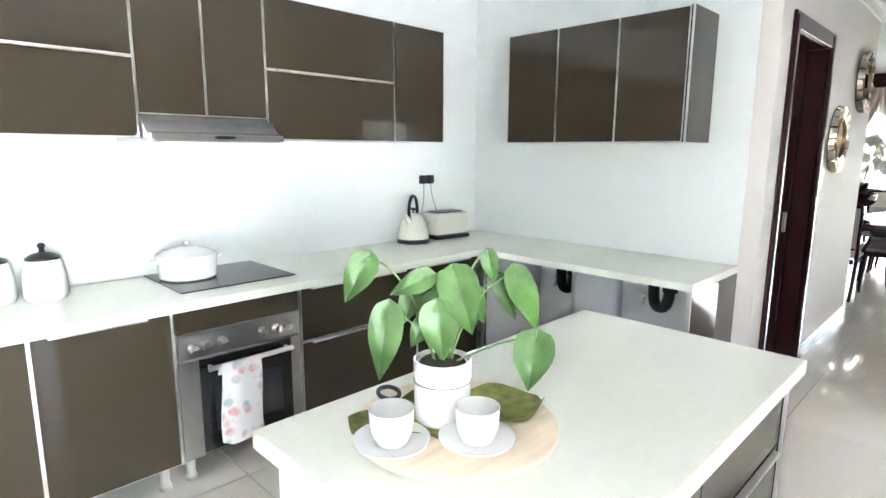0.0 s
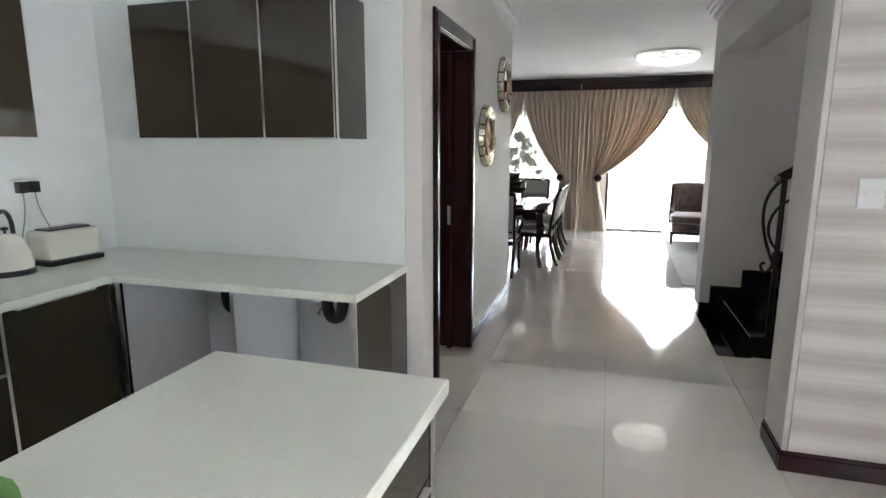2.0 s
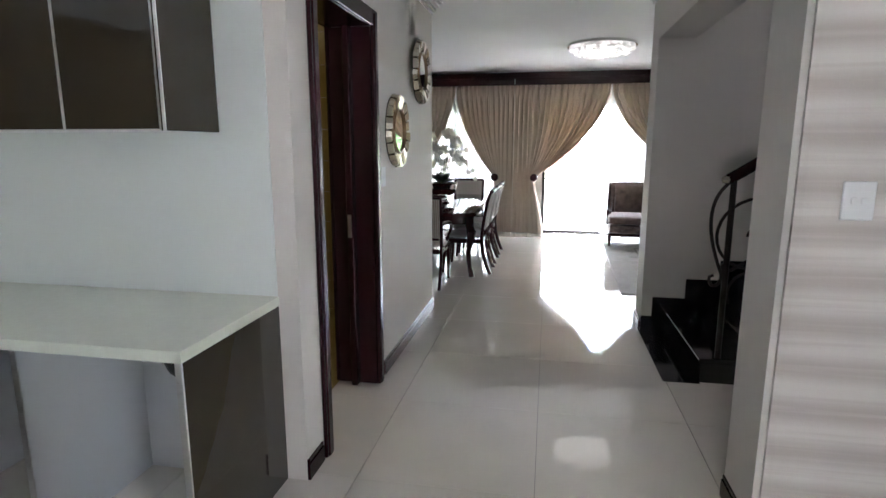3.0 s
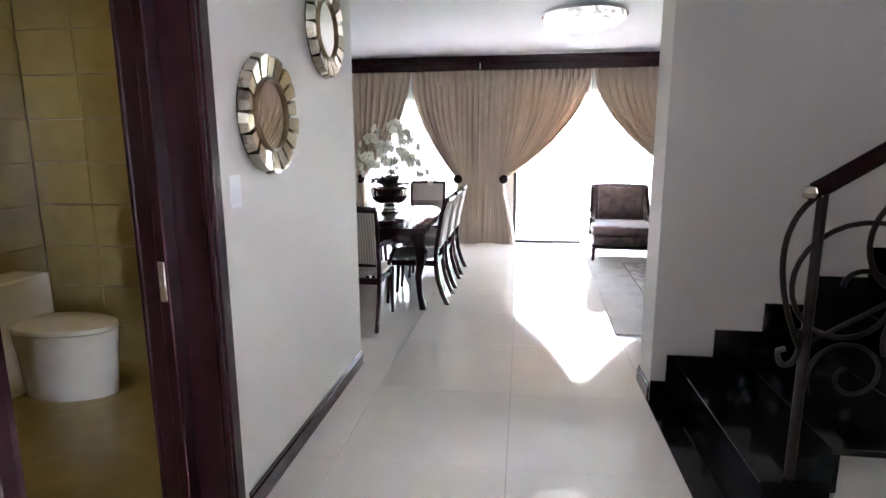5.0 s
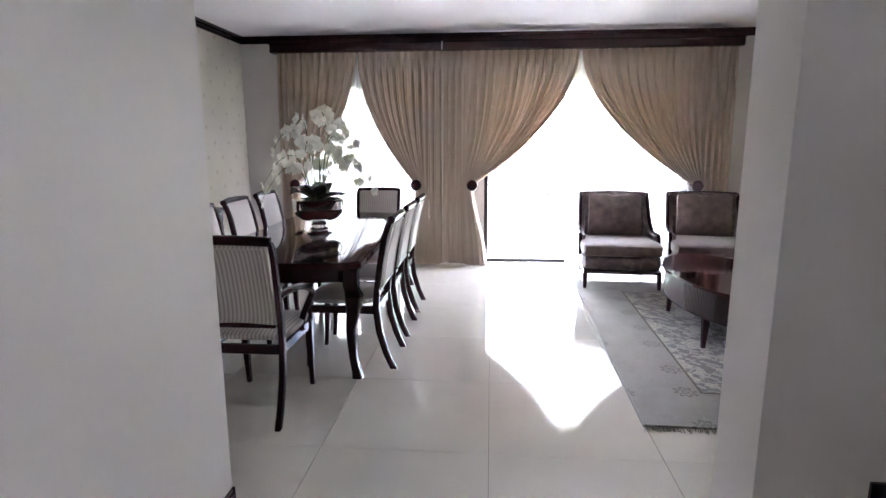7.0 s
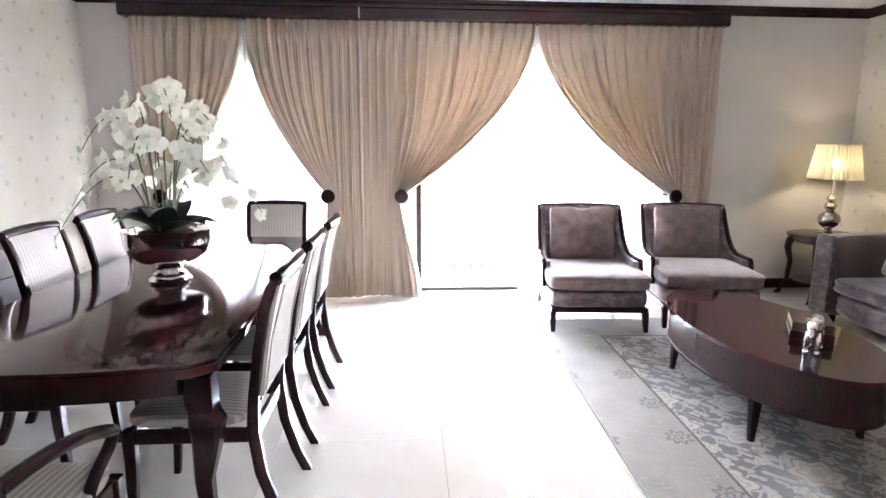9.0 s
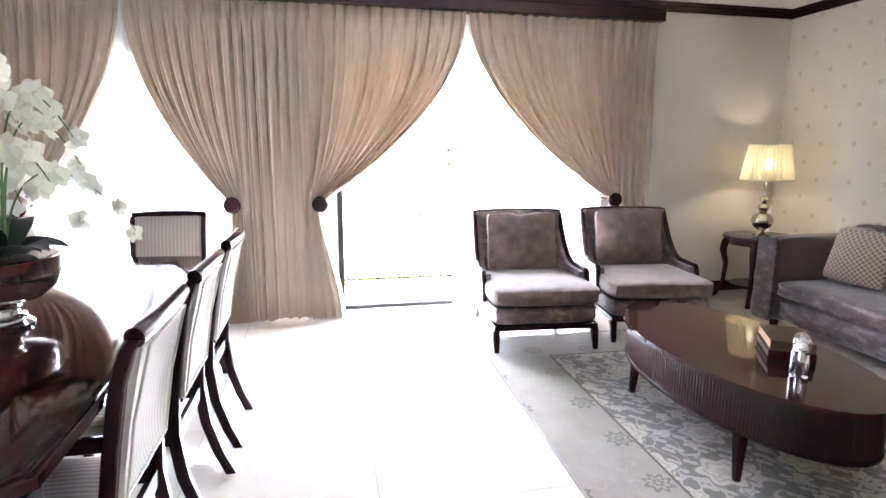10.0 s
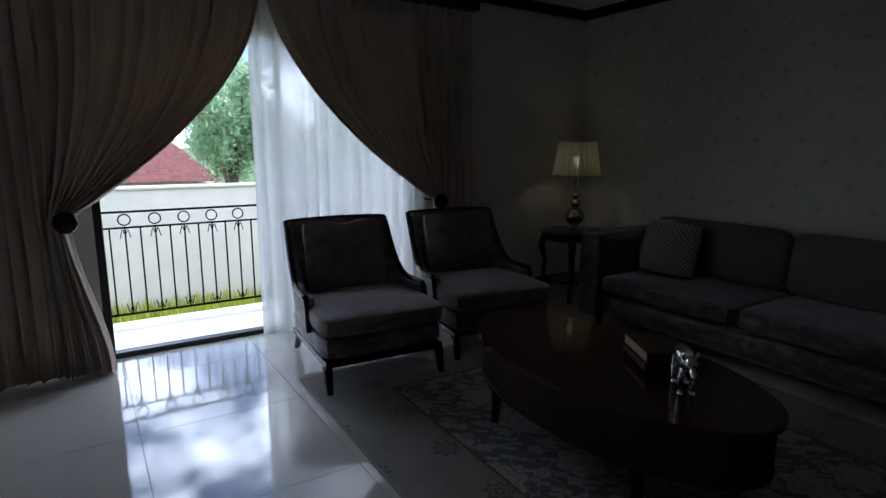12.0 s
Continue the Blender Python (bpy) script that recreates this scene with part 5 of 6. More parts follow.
def sheer(y0, y1, seed, folds, label, mat):
    def fn(u, v):
        ph = 2 * math.pi * folds * u + 4 * noise.noise(Vector((u * 6, seed, 0)))
        amp = (0.026 + 0.014 * v) * (0.8 + 0.7 * noise.noise(Vector((u * 5, seed + 7, 0))))
        return (11.275 + amp * math.sin(ph + 0.3 * noise.noise(Vector((u * 3, v * 2, seed)))), y0 + (y1 - y0) * u + 0.006 * math.cos(ph), 2.56 - 2.545 * v)
    return tagged(part("sheer_curtain", sheet(fn, 130, 10), mat, smooth=True), label, "sheer curtain", group="sheer curtains")


sheer(-1.985, -3.42, 1.0, 12, "white translucent sheer curtain beside the open sliding door", M_SHEER)
sheer(1.42, -0.28, 2.0, 18, "white translucent sheer curtain across the dining window", M_SHEERLINED)


# ---- dining ----
def lift(z):
    return z if z < 0.5 else 0.5 + (z - 0.5) * 1.10


def post(side, top=0.955):
    """A back leg that sweeps into the back post of a chair."""
    s = side * 0.205
    pts = [(0.0, -0.345), (0.10, -0.300), (0.25, -0.255), (0.42, -0.235), (0.55, -0.245), (0.70, -0.270), (0.85, -0.300), (0.93, -0.330), (top, -0.350)]
    return loft([(s * (1 + 0.06 * z), y, lift(z), 0.016, 0.022 if z < 0.5 else 0.019) for z, y in pts])


def dining_chair(m, label, arms=False, back_cloth=None):
    back_cloth = back_cloth or M_RIBCLOTH
    ob = base("dining_chair", label, "chair", m, group="chairs round the dining table")
    w = 0.225
    for s in (-1, 1):
        part("back_leg", post(s), M_DARKWOOD, ob, smooth=True)
        part("front_leg", loft([(s * 0.205, 0.235, 0.0, 0.014, 0.014), (s * 0.205, 0.225, 0.12, 0.016, 0.016), (s * 0.205, 0.215, 0.30, 0.021, 0.021), (s * 0.205, 0.215, 0.43, 0.023, 0.023)]), M_DARKWOOD, ob, smooth=True)
        part("side_rail", box((s * 0.205 - 0.012, -0.225, 0.375), (s * 0.205 + 0.012, 0.195, 0.428), 0.003), M_DARKWOOD, ob)
    part("front_rail", box((-0.183, 0.203, 0.375), (0.183, 0.227, 0.428), 0.003), M_DARKWOOD, ob)
    part("rear_rail", box((-0.188, -0.247, 0.375), (0.188, -0.224, 0.428), 0.003), M_DARKWOOD, ob)
    part("seat", puff((-w, -0.222, 0.429), (w, 0.24, 0.492), 0.30, 8), M_STRIPECLOTH, ob, smooth=True)

    def back(u, v):
        z = 0.548 + 0.405 * v
        y = -0.245 - 0.085 * v ** 1.4
        return (0.200 * (2 * u - 1) * (1 + 0.05 * v), y + 0.022 * (1 - (2 * u - 1) ** 2) * (1 - (2 * v - 1) ** 4), lift(z))
    part("backrest", sheet(back, 10, 10, -0.035), back_cloth, ob, "striped beige back pad", smooth=True)
    part("lower_back_rail", box((-0.188, -0.268, 0.528), (0.188, -0.242, 0.556), 0.004), M_DARKWOOD, ob)
    roll = [(0.222 * t, -0.348 - 0.018 * (1 - t * t), 1.002 + 0.010 * (1 - t * t)) for t in np.linspace(-1, 1, 13)]
    part("crest_rail", tube(roll, 0.026, 12), M_DARKWOOD, ob, "rolled wooden crest rail", smooth=True)
    part("nail_trim", tube([(0.180 * (2 * u - 1), -0.262 - 0.085 * v ** 1.4 - 0.02, lift(0.56 + 0.365 * v)) for u, v in ((0, 0), (0, 0.5), (0, 1), (1, 1), (1, 0.5), (1, 0), (0, 0))], 0.004, 6), back_cloth, ob)
    if arms:
        for s in (-1, 1):
            part("arm", tube(bez((s * 0.215, -0.25, 0.70), (s * 0.27, -0.05, 0.74), (s * 0.275, 0.08, 0.66), (s * 0.25, 0.16, 0.62), 14), 0.020, 10), M_DARKWOOD, ob, smooth=True)
            part("arm_support", tube(bez((s * 0.25, 0.16, 0.62), (s * 0.24, 0.19, 0.56), (s * 0.20, 0.05, 0.50), (s * 0.215, 0.06, 0.41), 12), 0.018, 10), M_DARKWOOD, ob, smooth=True)
    return ob


DC = "dark mahogany dining chair with beige striped upholstery"
chair = dining_chair(pose(8.01, -0.06, 0.0), DC + " tucked under the table")
for x in (8.645, 9.28):
    copy_thing(chair, pose(x, -0.06, 0.0))
for x in (8.30, 8.93, 9.57):
    copy_thing(chair, pose(x, 0.80, 0.0, 0, 0, 180))
head = dining_chair(pose(7.29, 0.265, 0.0, 0, 0, -90), "dark mahogany carver chair with arms and striped upholstery", True, M_STRIPECLOTH)
copy_thing(chair, pose(10.47, 0.275, 0.0, 0, 0, 90) @ Matrix.Diagonal((1.12, 1.0, 0.945, 1)))

table = base("dining_table", "long polished mahogany dining table with cabriole legs", "table", pose(8.85, 0.36, 0.0))


def table_outline(ins):
    a, b, bow, cut = 1.26 - ins, 0.60 - ins, 0.06, 0.06
    pts = []
    for s in (1, -1):
        for t in np.linspace(-1, 1, 15):
            pts.append((s * (a + bow * (1 - t * t)), s * t * (b - cut)))
        pts.append((s * (a - cut * 0.9), s * b))
    return pts


part("tabletop", join(prism(table_outline(0.0), 0.725, 0.752, 0.006), prism(table_outline(0.012), 0.752, 0.763, 0.006)), M_MAHOGANY, table, "glossy red mahogany top", smooth=True)
part("top_moulding", prism(table_outline(0.025), 0.708, 0.7248), M_DARKWOOD, table)
part("apron", prism(table_outline(0.10), 0.615, 0.7078), M_DARKWOOD, table)
for sx in (-1, 1):
    for sy in (-1, 1):
        cx, cy = sx * 1.165, sy * 0.515
        leg = [(0.0, 0.045, 0.032), (0.03, 0.040, 0.028), (0.12, 0.012, 0.024), (0.30, -0.004, 0.029), (0.46, 0.030, 0.044), (0.54, 0.036, 0.052), (0.575, 0.022, 0.043), (0.60, 0.012, 0.046), (0.705, 0.010, 0.048)]
        part("leg", loft([(cx + sx * o, cy + sy * o, z, r, r) for z, o, r in leg]), M_DARKWOOD, table, "cabriole leg", smooth=True)

bowl = base("pedestal_bowl", "polished silver pedestal bowl on the dining table", "bowl", pose(8.76, 0.365, 0.764))
part("foot", lathe([(0.0, 0), (0.098, 0), (0.104, 0.012), (0.090, 0.024), (0.078, 0.030), (0.082, 0.042), (0.066, 0.052), (0.062, 0.066), (0.068, 0.078), (0.058, 0.092), (0.0, 0.095)], 40), M_CHROME, bowl, smooth=True)
part("cup", lathe([(0.0, 0.0955), (0.075, 0.098), (0.14, 0.112), (0.185, 0.150), (0.206, 0.205), (0.208, 0.262), (0.214, 0.270), (0.206, 0.274), (0.20, 0.262), (0.19, 0.21), (0.0, 0.19)], 56), M_CHROME, bowl, smooth=True)

# orchids growing out of the bowl
orchid = base("orchid_plant", "white orchids with dark leaves in a silver bowl", "plant", pose(8.76, 0.365, 0.764))
part("moss", lathe([(0.0, 0.191), (0.18, 0.212), (0.12, 0.262), (0.0, 0.275)], 24), M_SOIL, orchid, smooth=True)
rnd = random.Random(11)
for k in range(9):
    a = 2 * math.pi * k / 9 + rnd.uniform(-0.2, 0.2)
    ln, rise = rnd.uniform(0.20, 0.27), rnd.uniform(0.05, 0.14)

    def leaf(u, v, a=a, ln=ln, rise=rise):
        w = 0.085 * math.sin(math.pi * min(1.0, 0.08 + 0.92 * v) ** 0.8) * (2 * u - 1)
        r = 0.03 + ln * v
        z = 0.255 + rise * math.sin(v * 2.2) + 0.25 * abs(w)
        return (r * math.cos(a) - w * math.sin(a), r * math.sin(a) + w * math.cos(a), z)
    part("leaf", sheet(leaf, 6, 12, 0.002), M_DARKLEAF, orchid, "thick dark green leaf", smooth=True)


def blossom(bm, m, size):
    for k in range(5):
        big = k in (1, 4)
        a = math.radians(90 + 72 * k)
        L, wd = (size, size * 0.92) if big else (size * 0.92, size * 0.55)
        vs = []
        for i in range(5):
            t = i / 4
            w = wd * math.sin(math.pi * (0.1 + 0.85 * t)) * 0.62
            cup_ = 0.22 * size * t * t
            for s in (-1, 0, 1):
                r, q = t * L, s * w
                vs.append(bm.verts.new(m @ Vector((r * math.cos(a) - q * math.sin(a), r * math.sin(a) + q * math.cos(a), cup_ - abs(s) * 0.07 * size))))
        for i in range(4):
            for j in range(2):
                bm.faces.new((vs[i * 3 + j], vs[i * 3 + j + 1], vs[i * 3 + j + 4], vs[i * 3 + j + 3]))
    c = m @ Vector((0, 0, 0.12 * size))
    bmesh.ops.create_icosphere(bm, subdivisions=1, radius=size * 0.16, matrix=Matrix.Translation(c))


for k in range(12):
    a = 2 * math.pi * k / 12 + rnd.uniform(-0.2, 0.2)
    h = 0.62 + 0.40 * ((k * 5) % 12) / 11
    reach = 0.24 + 0.26 * ((k * 7) % 12) / 11
    ca, sa = math.cos(a), math.sin(a)
    r0 = rnd.uniform(0.02, 0.08)
    path = bez((r0 * ca, r0 * sa, 0.25), (r0 * ca * 1.5, r0 * sa * 1.5, h * 0.75), (reach * 0.40 * ca, reach * 0.40 * sa, h * 1.16), (reach * ca, reach * sa, h - reach * 0.75), 26)
    st = part("stem", tube(path, lambda t: 0.005 - 0.003 * t, 6), M_STEM, orchid, smooth=True)
    bm = bmesh.new()
    for i in range(14, 27, 2):
        p = path[i]
        flip = 1 if (i // 2) % 2 else -1
        o = Vector((-sa * flip, ca * flip, rnd.uniform(-0.6, 0.3))) * 0.035 + Vector((rnd.uniform(-1, 1), rnd.uniform(-1, 1), 0)) * 0.012
        face = Vector((ca * 0.6 - 0.55 + rnd.uniform(-0.5, 0.5), sa * 0.8 + rnd.uniform(-0.6, 0.6), rnd.uniform(-0.25, 0.4)))
        q = face.to_track_quat("Z", "Y").to_matrix().to_4x4()
        blossom(bm, Matrix.Translation(p + o) @ q @ pose(0, 0, 0, 0, 0, rnd.uniform(-25, 25)), rnd.uniform(0.052, 0.066) * (1.0 if i < 22 else 0.8))
    tagged(part("blossom_spray", bm, M_PETAL, st, "spray of white orchid flowers", smooth=True), kind="stuff")

side = base("sideboard", "dark mahogany sideboard against the dining wall", "sideboard", pose(8.75, 1.86, 0.0))
part("top", box((-0.95, -0.25, 0.83), (0.95, 0.19, 0.86), 0.006, 2), M_DARKWOOD, side)
part("body", box((-0.91, -0.22, 0.10), (0.91, 0.18, 0.8298), 0.003), M_DARKWOOD, side)
for k in range(4):
    x0 = -0.90 + k * 0.452
    part("drawer", box((x0 + 0.006, -0.236, 0.64), (x0 + 0.444, -0.2205, 0.82), 0.004), M_DARKWOOD, side)
    part("door", box((x0 + 0.006, -0.236, 0.12), (x0 + 0.444, -0.2205, 0.63), 0.004), M_DARKWOOD, side)
for x in (-0.86, 0.86):
    for y in (-0.18, 0.14):
        part("foot", loft([(x, y, 0, 0.025, 0.025), (x, y, 0.0998, 0.035, 0.035)]), M_DARKWOOD, side)
gl_ = base("glass_candlestick", "tall clear glass candlestick on the sideboard", "candlestick", pose(9.55, 1.82, 0.8602))
part("column", lathe([(0.0, 0), (0.06, 0), (0.06, 0.012), (0.02, 0.03), (0.028, 0.06), (0.024, 0.10), (0.034, 0.13), (0.034, 0.38), (0.028, 0.40), (0.040, 0.42), (0.0, 0.42)], 24), M_CHROME, gl_, smooth=True)

# ceiling light
cl = base("ceiling_light", "round crystal flush ceiling light, switched on", "ceiling lamp", pose(8.70, -1.66, CEIL))
part("rim", lathe([(0.0, 0.0), (0.41, 0.0), (0.42, -0.012), (0.42, -0.035), (0.40, -0.040), (0.0, -0.040)], 56), M_CHROME, cl, "polished metal rim", smooth=True)
part("diffuser", lathe([(0.398, -0.0405), (0.40, -0.075), (0.33, -0.11), (0.20, -0.135), (0.0, -0.145)], 48, wave=lambda a, z: 1 + 0.02 * math.sin(24 * a)), M_LAMPGLASS, cl, "lit crystal bowl", smooth=True)
bm = bmesh.new()
rnd = random.Random(3)
for k in range(150):
    r = 0.39 * math.sqrt(rnd.random())
    a = rnd.uniform(0, 6.283)
    z = -0.078 - 0.075 * (1 - (r / 0.4) ** 2) ** 0.6
    bmesh.ops.create_icosphere(bm, subdivisions=1, radius=rnd.uniform(0.008, 0.014), matrix=pose(r * math.cos(a), r * math.sin(a), z - 0.006))
tagged(part("crystal_fringe", bm, M_LAMPGLASS, cl, "small hanging crystals"), kind="stuff")

# ---- living room ----
rug = base("rug", "large taupe and cream floral rug on the tiles", "rug", pose(8.70, -3.10, 0.0005, 0, 0, -1.6))
RX, RY, RB = 1.60, 1.19, 0.42
part("field", box((-RX + RB, -RY + RB, 0), (RX - RB, RY - RB, 0.0125)), M_RUGFIELD, rug, "taupe field with cream flowers")
for lo, hi in (((-RX, RY - RB, 0), (RX, RY, 0.012)), ((-RX, -RY, 0), (RX, -RY + RB, 0.012)), ((-RX, -RY + RB, 0), (-RX + RB, RY - RB, 0.012)), ((RX - RB, -RY + RB, 0), (RX, RY - RB, 0.012))):
    part("border", box(lo, hi), M_RUGBORDER, rug, "pale cream border")
FX, FY = RX - RB, RY - RB
for lo, hi in (((-FX, FY - 0.014, 0.0126), (FX, FY, 0.0136)), ((-FX, -FY, 0.0126), (FX, -FY + 0.014, 0.0136)), ((-FX, -FY + 0.014, 0.0126), (-FX + 0.014, FY - 0.014, 0.0136)), ((FX - 0.014, -FY + 0.014, 0.0126), (FX, FY - 0.014, 0.0136))):
    part("guard_line", box(lo, hi), M_RUGLINE, rug, "thin brown line round the field")
for lo, hi in (((-RX - 0.012, RY, 0), (RX + 0.012, RY + 0.012, 0.013)), ((-RX - 0.012, -RY - 0.012, 0), (RX + 0.012, -RY, 0.013))):
    part("binding", box(lo, hi, 0.003), M_GROUT, rug, "grey bound edge")
rnd = random.Random(8)
for s in (-1, 1):
    bm = bmesh.new()
    for k in range(230):
        y = -RY + 2 * RY * k / 229
        L = rnd.uniform(0.035, 0.06)
        bend = rnd.uniform(-0.012, 0.012)
        tube([(s * RX, y, 0.006), (s * (RX + L * 0.5), y + bend * 0.4, 0.005), (s * (RX + L), y + bend, 0.003)], 0.0025, 4, bm)
    tagged(part("fringe", bm, M_RUGBORDER, rug, "pale cotton fringe"), kind="stuff")


def armchair(m):
    """Faces +y. Low upholstered chair with a curved wing back trimmed in dark wood."""
    ob = base("armchair", "mauve velvet wing chair with dark wooden trim", "armchair", m, group="armchairs by the window")
    part("base", puff((-0.39, -0.36, 0.185), (0.39, 0.42, 0.335), 0.06, 8, seed=2, e=11.0), M_CRUSHEDMAUVE, ob, "crushed velvet seat base", smooth=True)
    part("apron", box((-0.385, -0.35, 0.150), (0.385, 0.415, 0.186), 0.004), M_DARKWOOD, ob)
    for sx in (-1, 1):
        part("leg", loft([(sx * 0.368, 0.425, 0.0, 0.016, 0.016), (sx * 0.368, 0.385, 0.150, 0.027, 0.027)]), M_DARKWOOD, ob, smooth=True)
        part("leg", loft([(sx * 0.34, -0.44, 0.0, 0.016, 0.016), (sx * 0.34, -0.32, 0.150, 0.026, 0.026)]), M_DARKWOOD, ob, smooth=True)
    part("seat_cushion", puff((-0.40, -0.28, 0.325), (0.40, 0.455, 0.465), 0.16, 9, seed=4, e=10.0), M_VELVET, ob, "mauve velvet seat cushion", smooth=True)

    def shell(u, v):
        t = 2 * u - 1
        a = abs(t)
        w = max(0.0, (a - 0.5) / 0.5)
        drop = max(0.0, 1 - max(0.0, w - 0.035) / 0.62) ** 3.0
        z1 = 0.500 + 0.395 * drop + 0.012 * (1 - min(1.0, a / 0.5) ** 2)
        z = 0.30 + (z1 - 0.30) * v
        x = math.copysign(min(a / 0.5, 1.0) * 0.368 + 0.036 * min(1.0, w * 1.6), t)
        lean = -0.335 - 0.155 * ((z - 0.30) / 0.6) ** 1.15
        return (x, lean + (0.335 + 0.14) * w ** 1.1, z)
    part("back_shell", sheet(shell, 72, 18, 0.055), M_CRUSHEDMAUVE, ob, "crushed velvet wing back", smooth=True)
    edge = [Vector(shell(u, 1.0)) + Vector((0, 0, 0.006)) for u in np.linspace(0.0, 1.0, 73)]
    part("wooden_trim", tube(edge, 0.021, 8), M_DARKWOOD, ob, "dark wooden edge of back and arms", smooth=True)
    for s in (0.0, 1.0):
        part("arm_front", tube([Vector(shell(s, v)) + Vector((0, 0.012, 0)) for v in np.linspace(0.0, 1.0, 8)], 0.019, 8), M_DARKWOOD, ob, smooth=True)
    cush = puff((-0.285, -0.06, -0.235), (0.285, 0.085, 0.235), 0.58, 12, seed=6, e=18.0)
    for v in cush.verts:
        v.co.z -= 0.028 * max(0, 1 - abs(v.co.x) / 0.11) * (v.co.z > 0.1)
    part("back_cushion", moved(cush, pose(0, -0.325, 0.675, 14)), M_VELVET, ob, "loose velvet back cushion", smooth=True)
    return ob


a1 = armchair(pose(10.42, -2.415, 0.0125, 0, 0, 86))
copy_thing(a1, pose(10.44, -3.375, 0.0125, 0, 0, 82))

ct = base("coffee_table", "oval mahogany coffee table with fluted apron", "coffee table", pose(8.78, -2.89, 0.0135))
CA, CB = 0.80, 0.42


def ell(a, b, n=96, flute=0.0):
    return [((a + flute * math.cos(k * math.pi)) * math.cos(2 * math.pi * k / n), (b + flute * math.cos(k * math.pi)) * math.sin(2 * math.pi * k / n)) for k in range(n)]


part("top", prism(ell(CA, CB, 72), 0.435, 0.457, 0.007, 3), M_MAHOGANY, ct, "glossy red mahogany top", smooth=True)
part("apron", prism(ell(CA - 0.03, CB - 0.03, 520, 0.0008), 0.235, 0.4348), M_DARKWOOD, ct, "vertically fluted apron")
part("apron_base", prism(ell(CA - 0.024, CB - 0.024, 72), 0.222, 0.2348, 0.003), M_DARKWOOD, ct)
for x, y in ((-0.44, 0.29), (0.45, 0.26), (-0.44, -0.27), (0.45, -0.27)):
    part("leg", loft([(x * 1.03, y * 1.03, 0, 0.014, 0.014), (x, y, 0.221, 0.026, 0.026)]), M_DARKWOOD, ct, smooth=True)

for i, (z, w, d, h, rot) in enumerate(((0.4708, 0.285, 0.20, 0.042, -31), (0.5132, 0.270, 0.19, 0.048, -30))):
    bk = base("book", ("dark red bound book lying on the coffee table", "brown bound book with tan pages on another book")[i], "book", pose(8.62, -3.05, z, 0, 0, rot), group="stacked books")
    cover = add_box(box((-w / 2, -d / 2, 0), (w / 2, d / 2, 0.004), 0.001), (-w / 2, -d / 2, h - 0.004), (w / 2, d / 2, h), 0.001)
    add_box(add_box(cover, (-w / 2, -d / 2, 0.004), (w / 2, -d / 2 + 0.004, h - 0.004)), (-w / 2, -d / 2 + 0.004, 0.004), (-w / 2 + 0.004, d / 2, h - 0.004))
    part("cover", cover, (M_MAHOGANY, M_BOOKDARK)[i], bk)
    part("page_block", box((-w / 2 + 0.0042, -d / 2 + 0.0042, 0.0042), (w / 2 - 0.006, d / 2 - 0.004, h - 0.0042)), (M_BOOKDARK, M_BOOK)[i], bk, ("brown page edges", "tan page edges")[i])

# polished animal figurine, one solid shape
fig = bmesh.new()


def blob(x, y, z, a, b, c, rx=0.0, ry=0.0):
    bmesh.ops.create_uvsphere(fig, u_segments=18, v_segments=12, radius=1.0, matrix=pose(x, y, z, rx, ry, 0) @ Matrix.Diagonal((a, b, c, 1)))


blob(0, -0.005, 0.122, 0.038, 0.072, 0.040, -10)
blob(0, 0.055, 0.125, 0.034, 0.036, 0.044)
blob(0, 0.102, 0.132, 0.027, 0.032, 0.030)
blob(0, 0.134, 0.112, 0.014, 0.030, 0.015, -35)
blob(-0.024, 0.092, 0.156, 0.010, 0.006, 0.014)
blob(0.024, 0.092, 0.156, 0.010, 0.006, 0.014)
for sx, y, rx in ((-1, 0.055, 8), (1, 0.060, -4), (-1, -0.045, -8), (1, -0.050, 10)):
    blob(sx * 0.023, y, 0.055, 0.013, 0.015, 0.052, rx)
    blob(sx * 0.023, y + 0.008, 0.010, 0.014, 0.020, 0.0095)
tube(bez((0, -0.065, 0.14), (0, -0.12, 0.15), (0, -0.10, 0.05), (0, -0.115, 0.03), 8), 0.006, 8, fig)
tagged(part("animal_figurine", moved(fig, pose(8.37, -2.89, 0.4712, 0, 0, 46) @ Matrix.Diagonal((1.0, 1.12, 1.12, 1))), M_CHROME, smooth=True), "polished silver animal figurine standing on coffee table", "figurine")


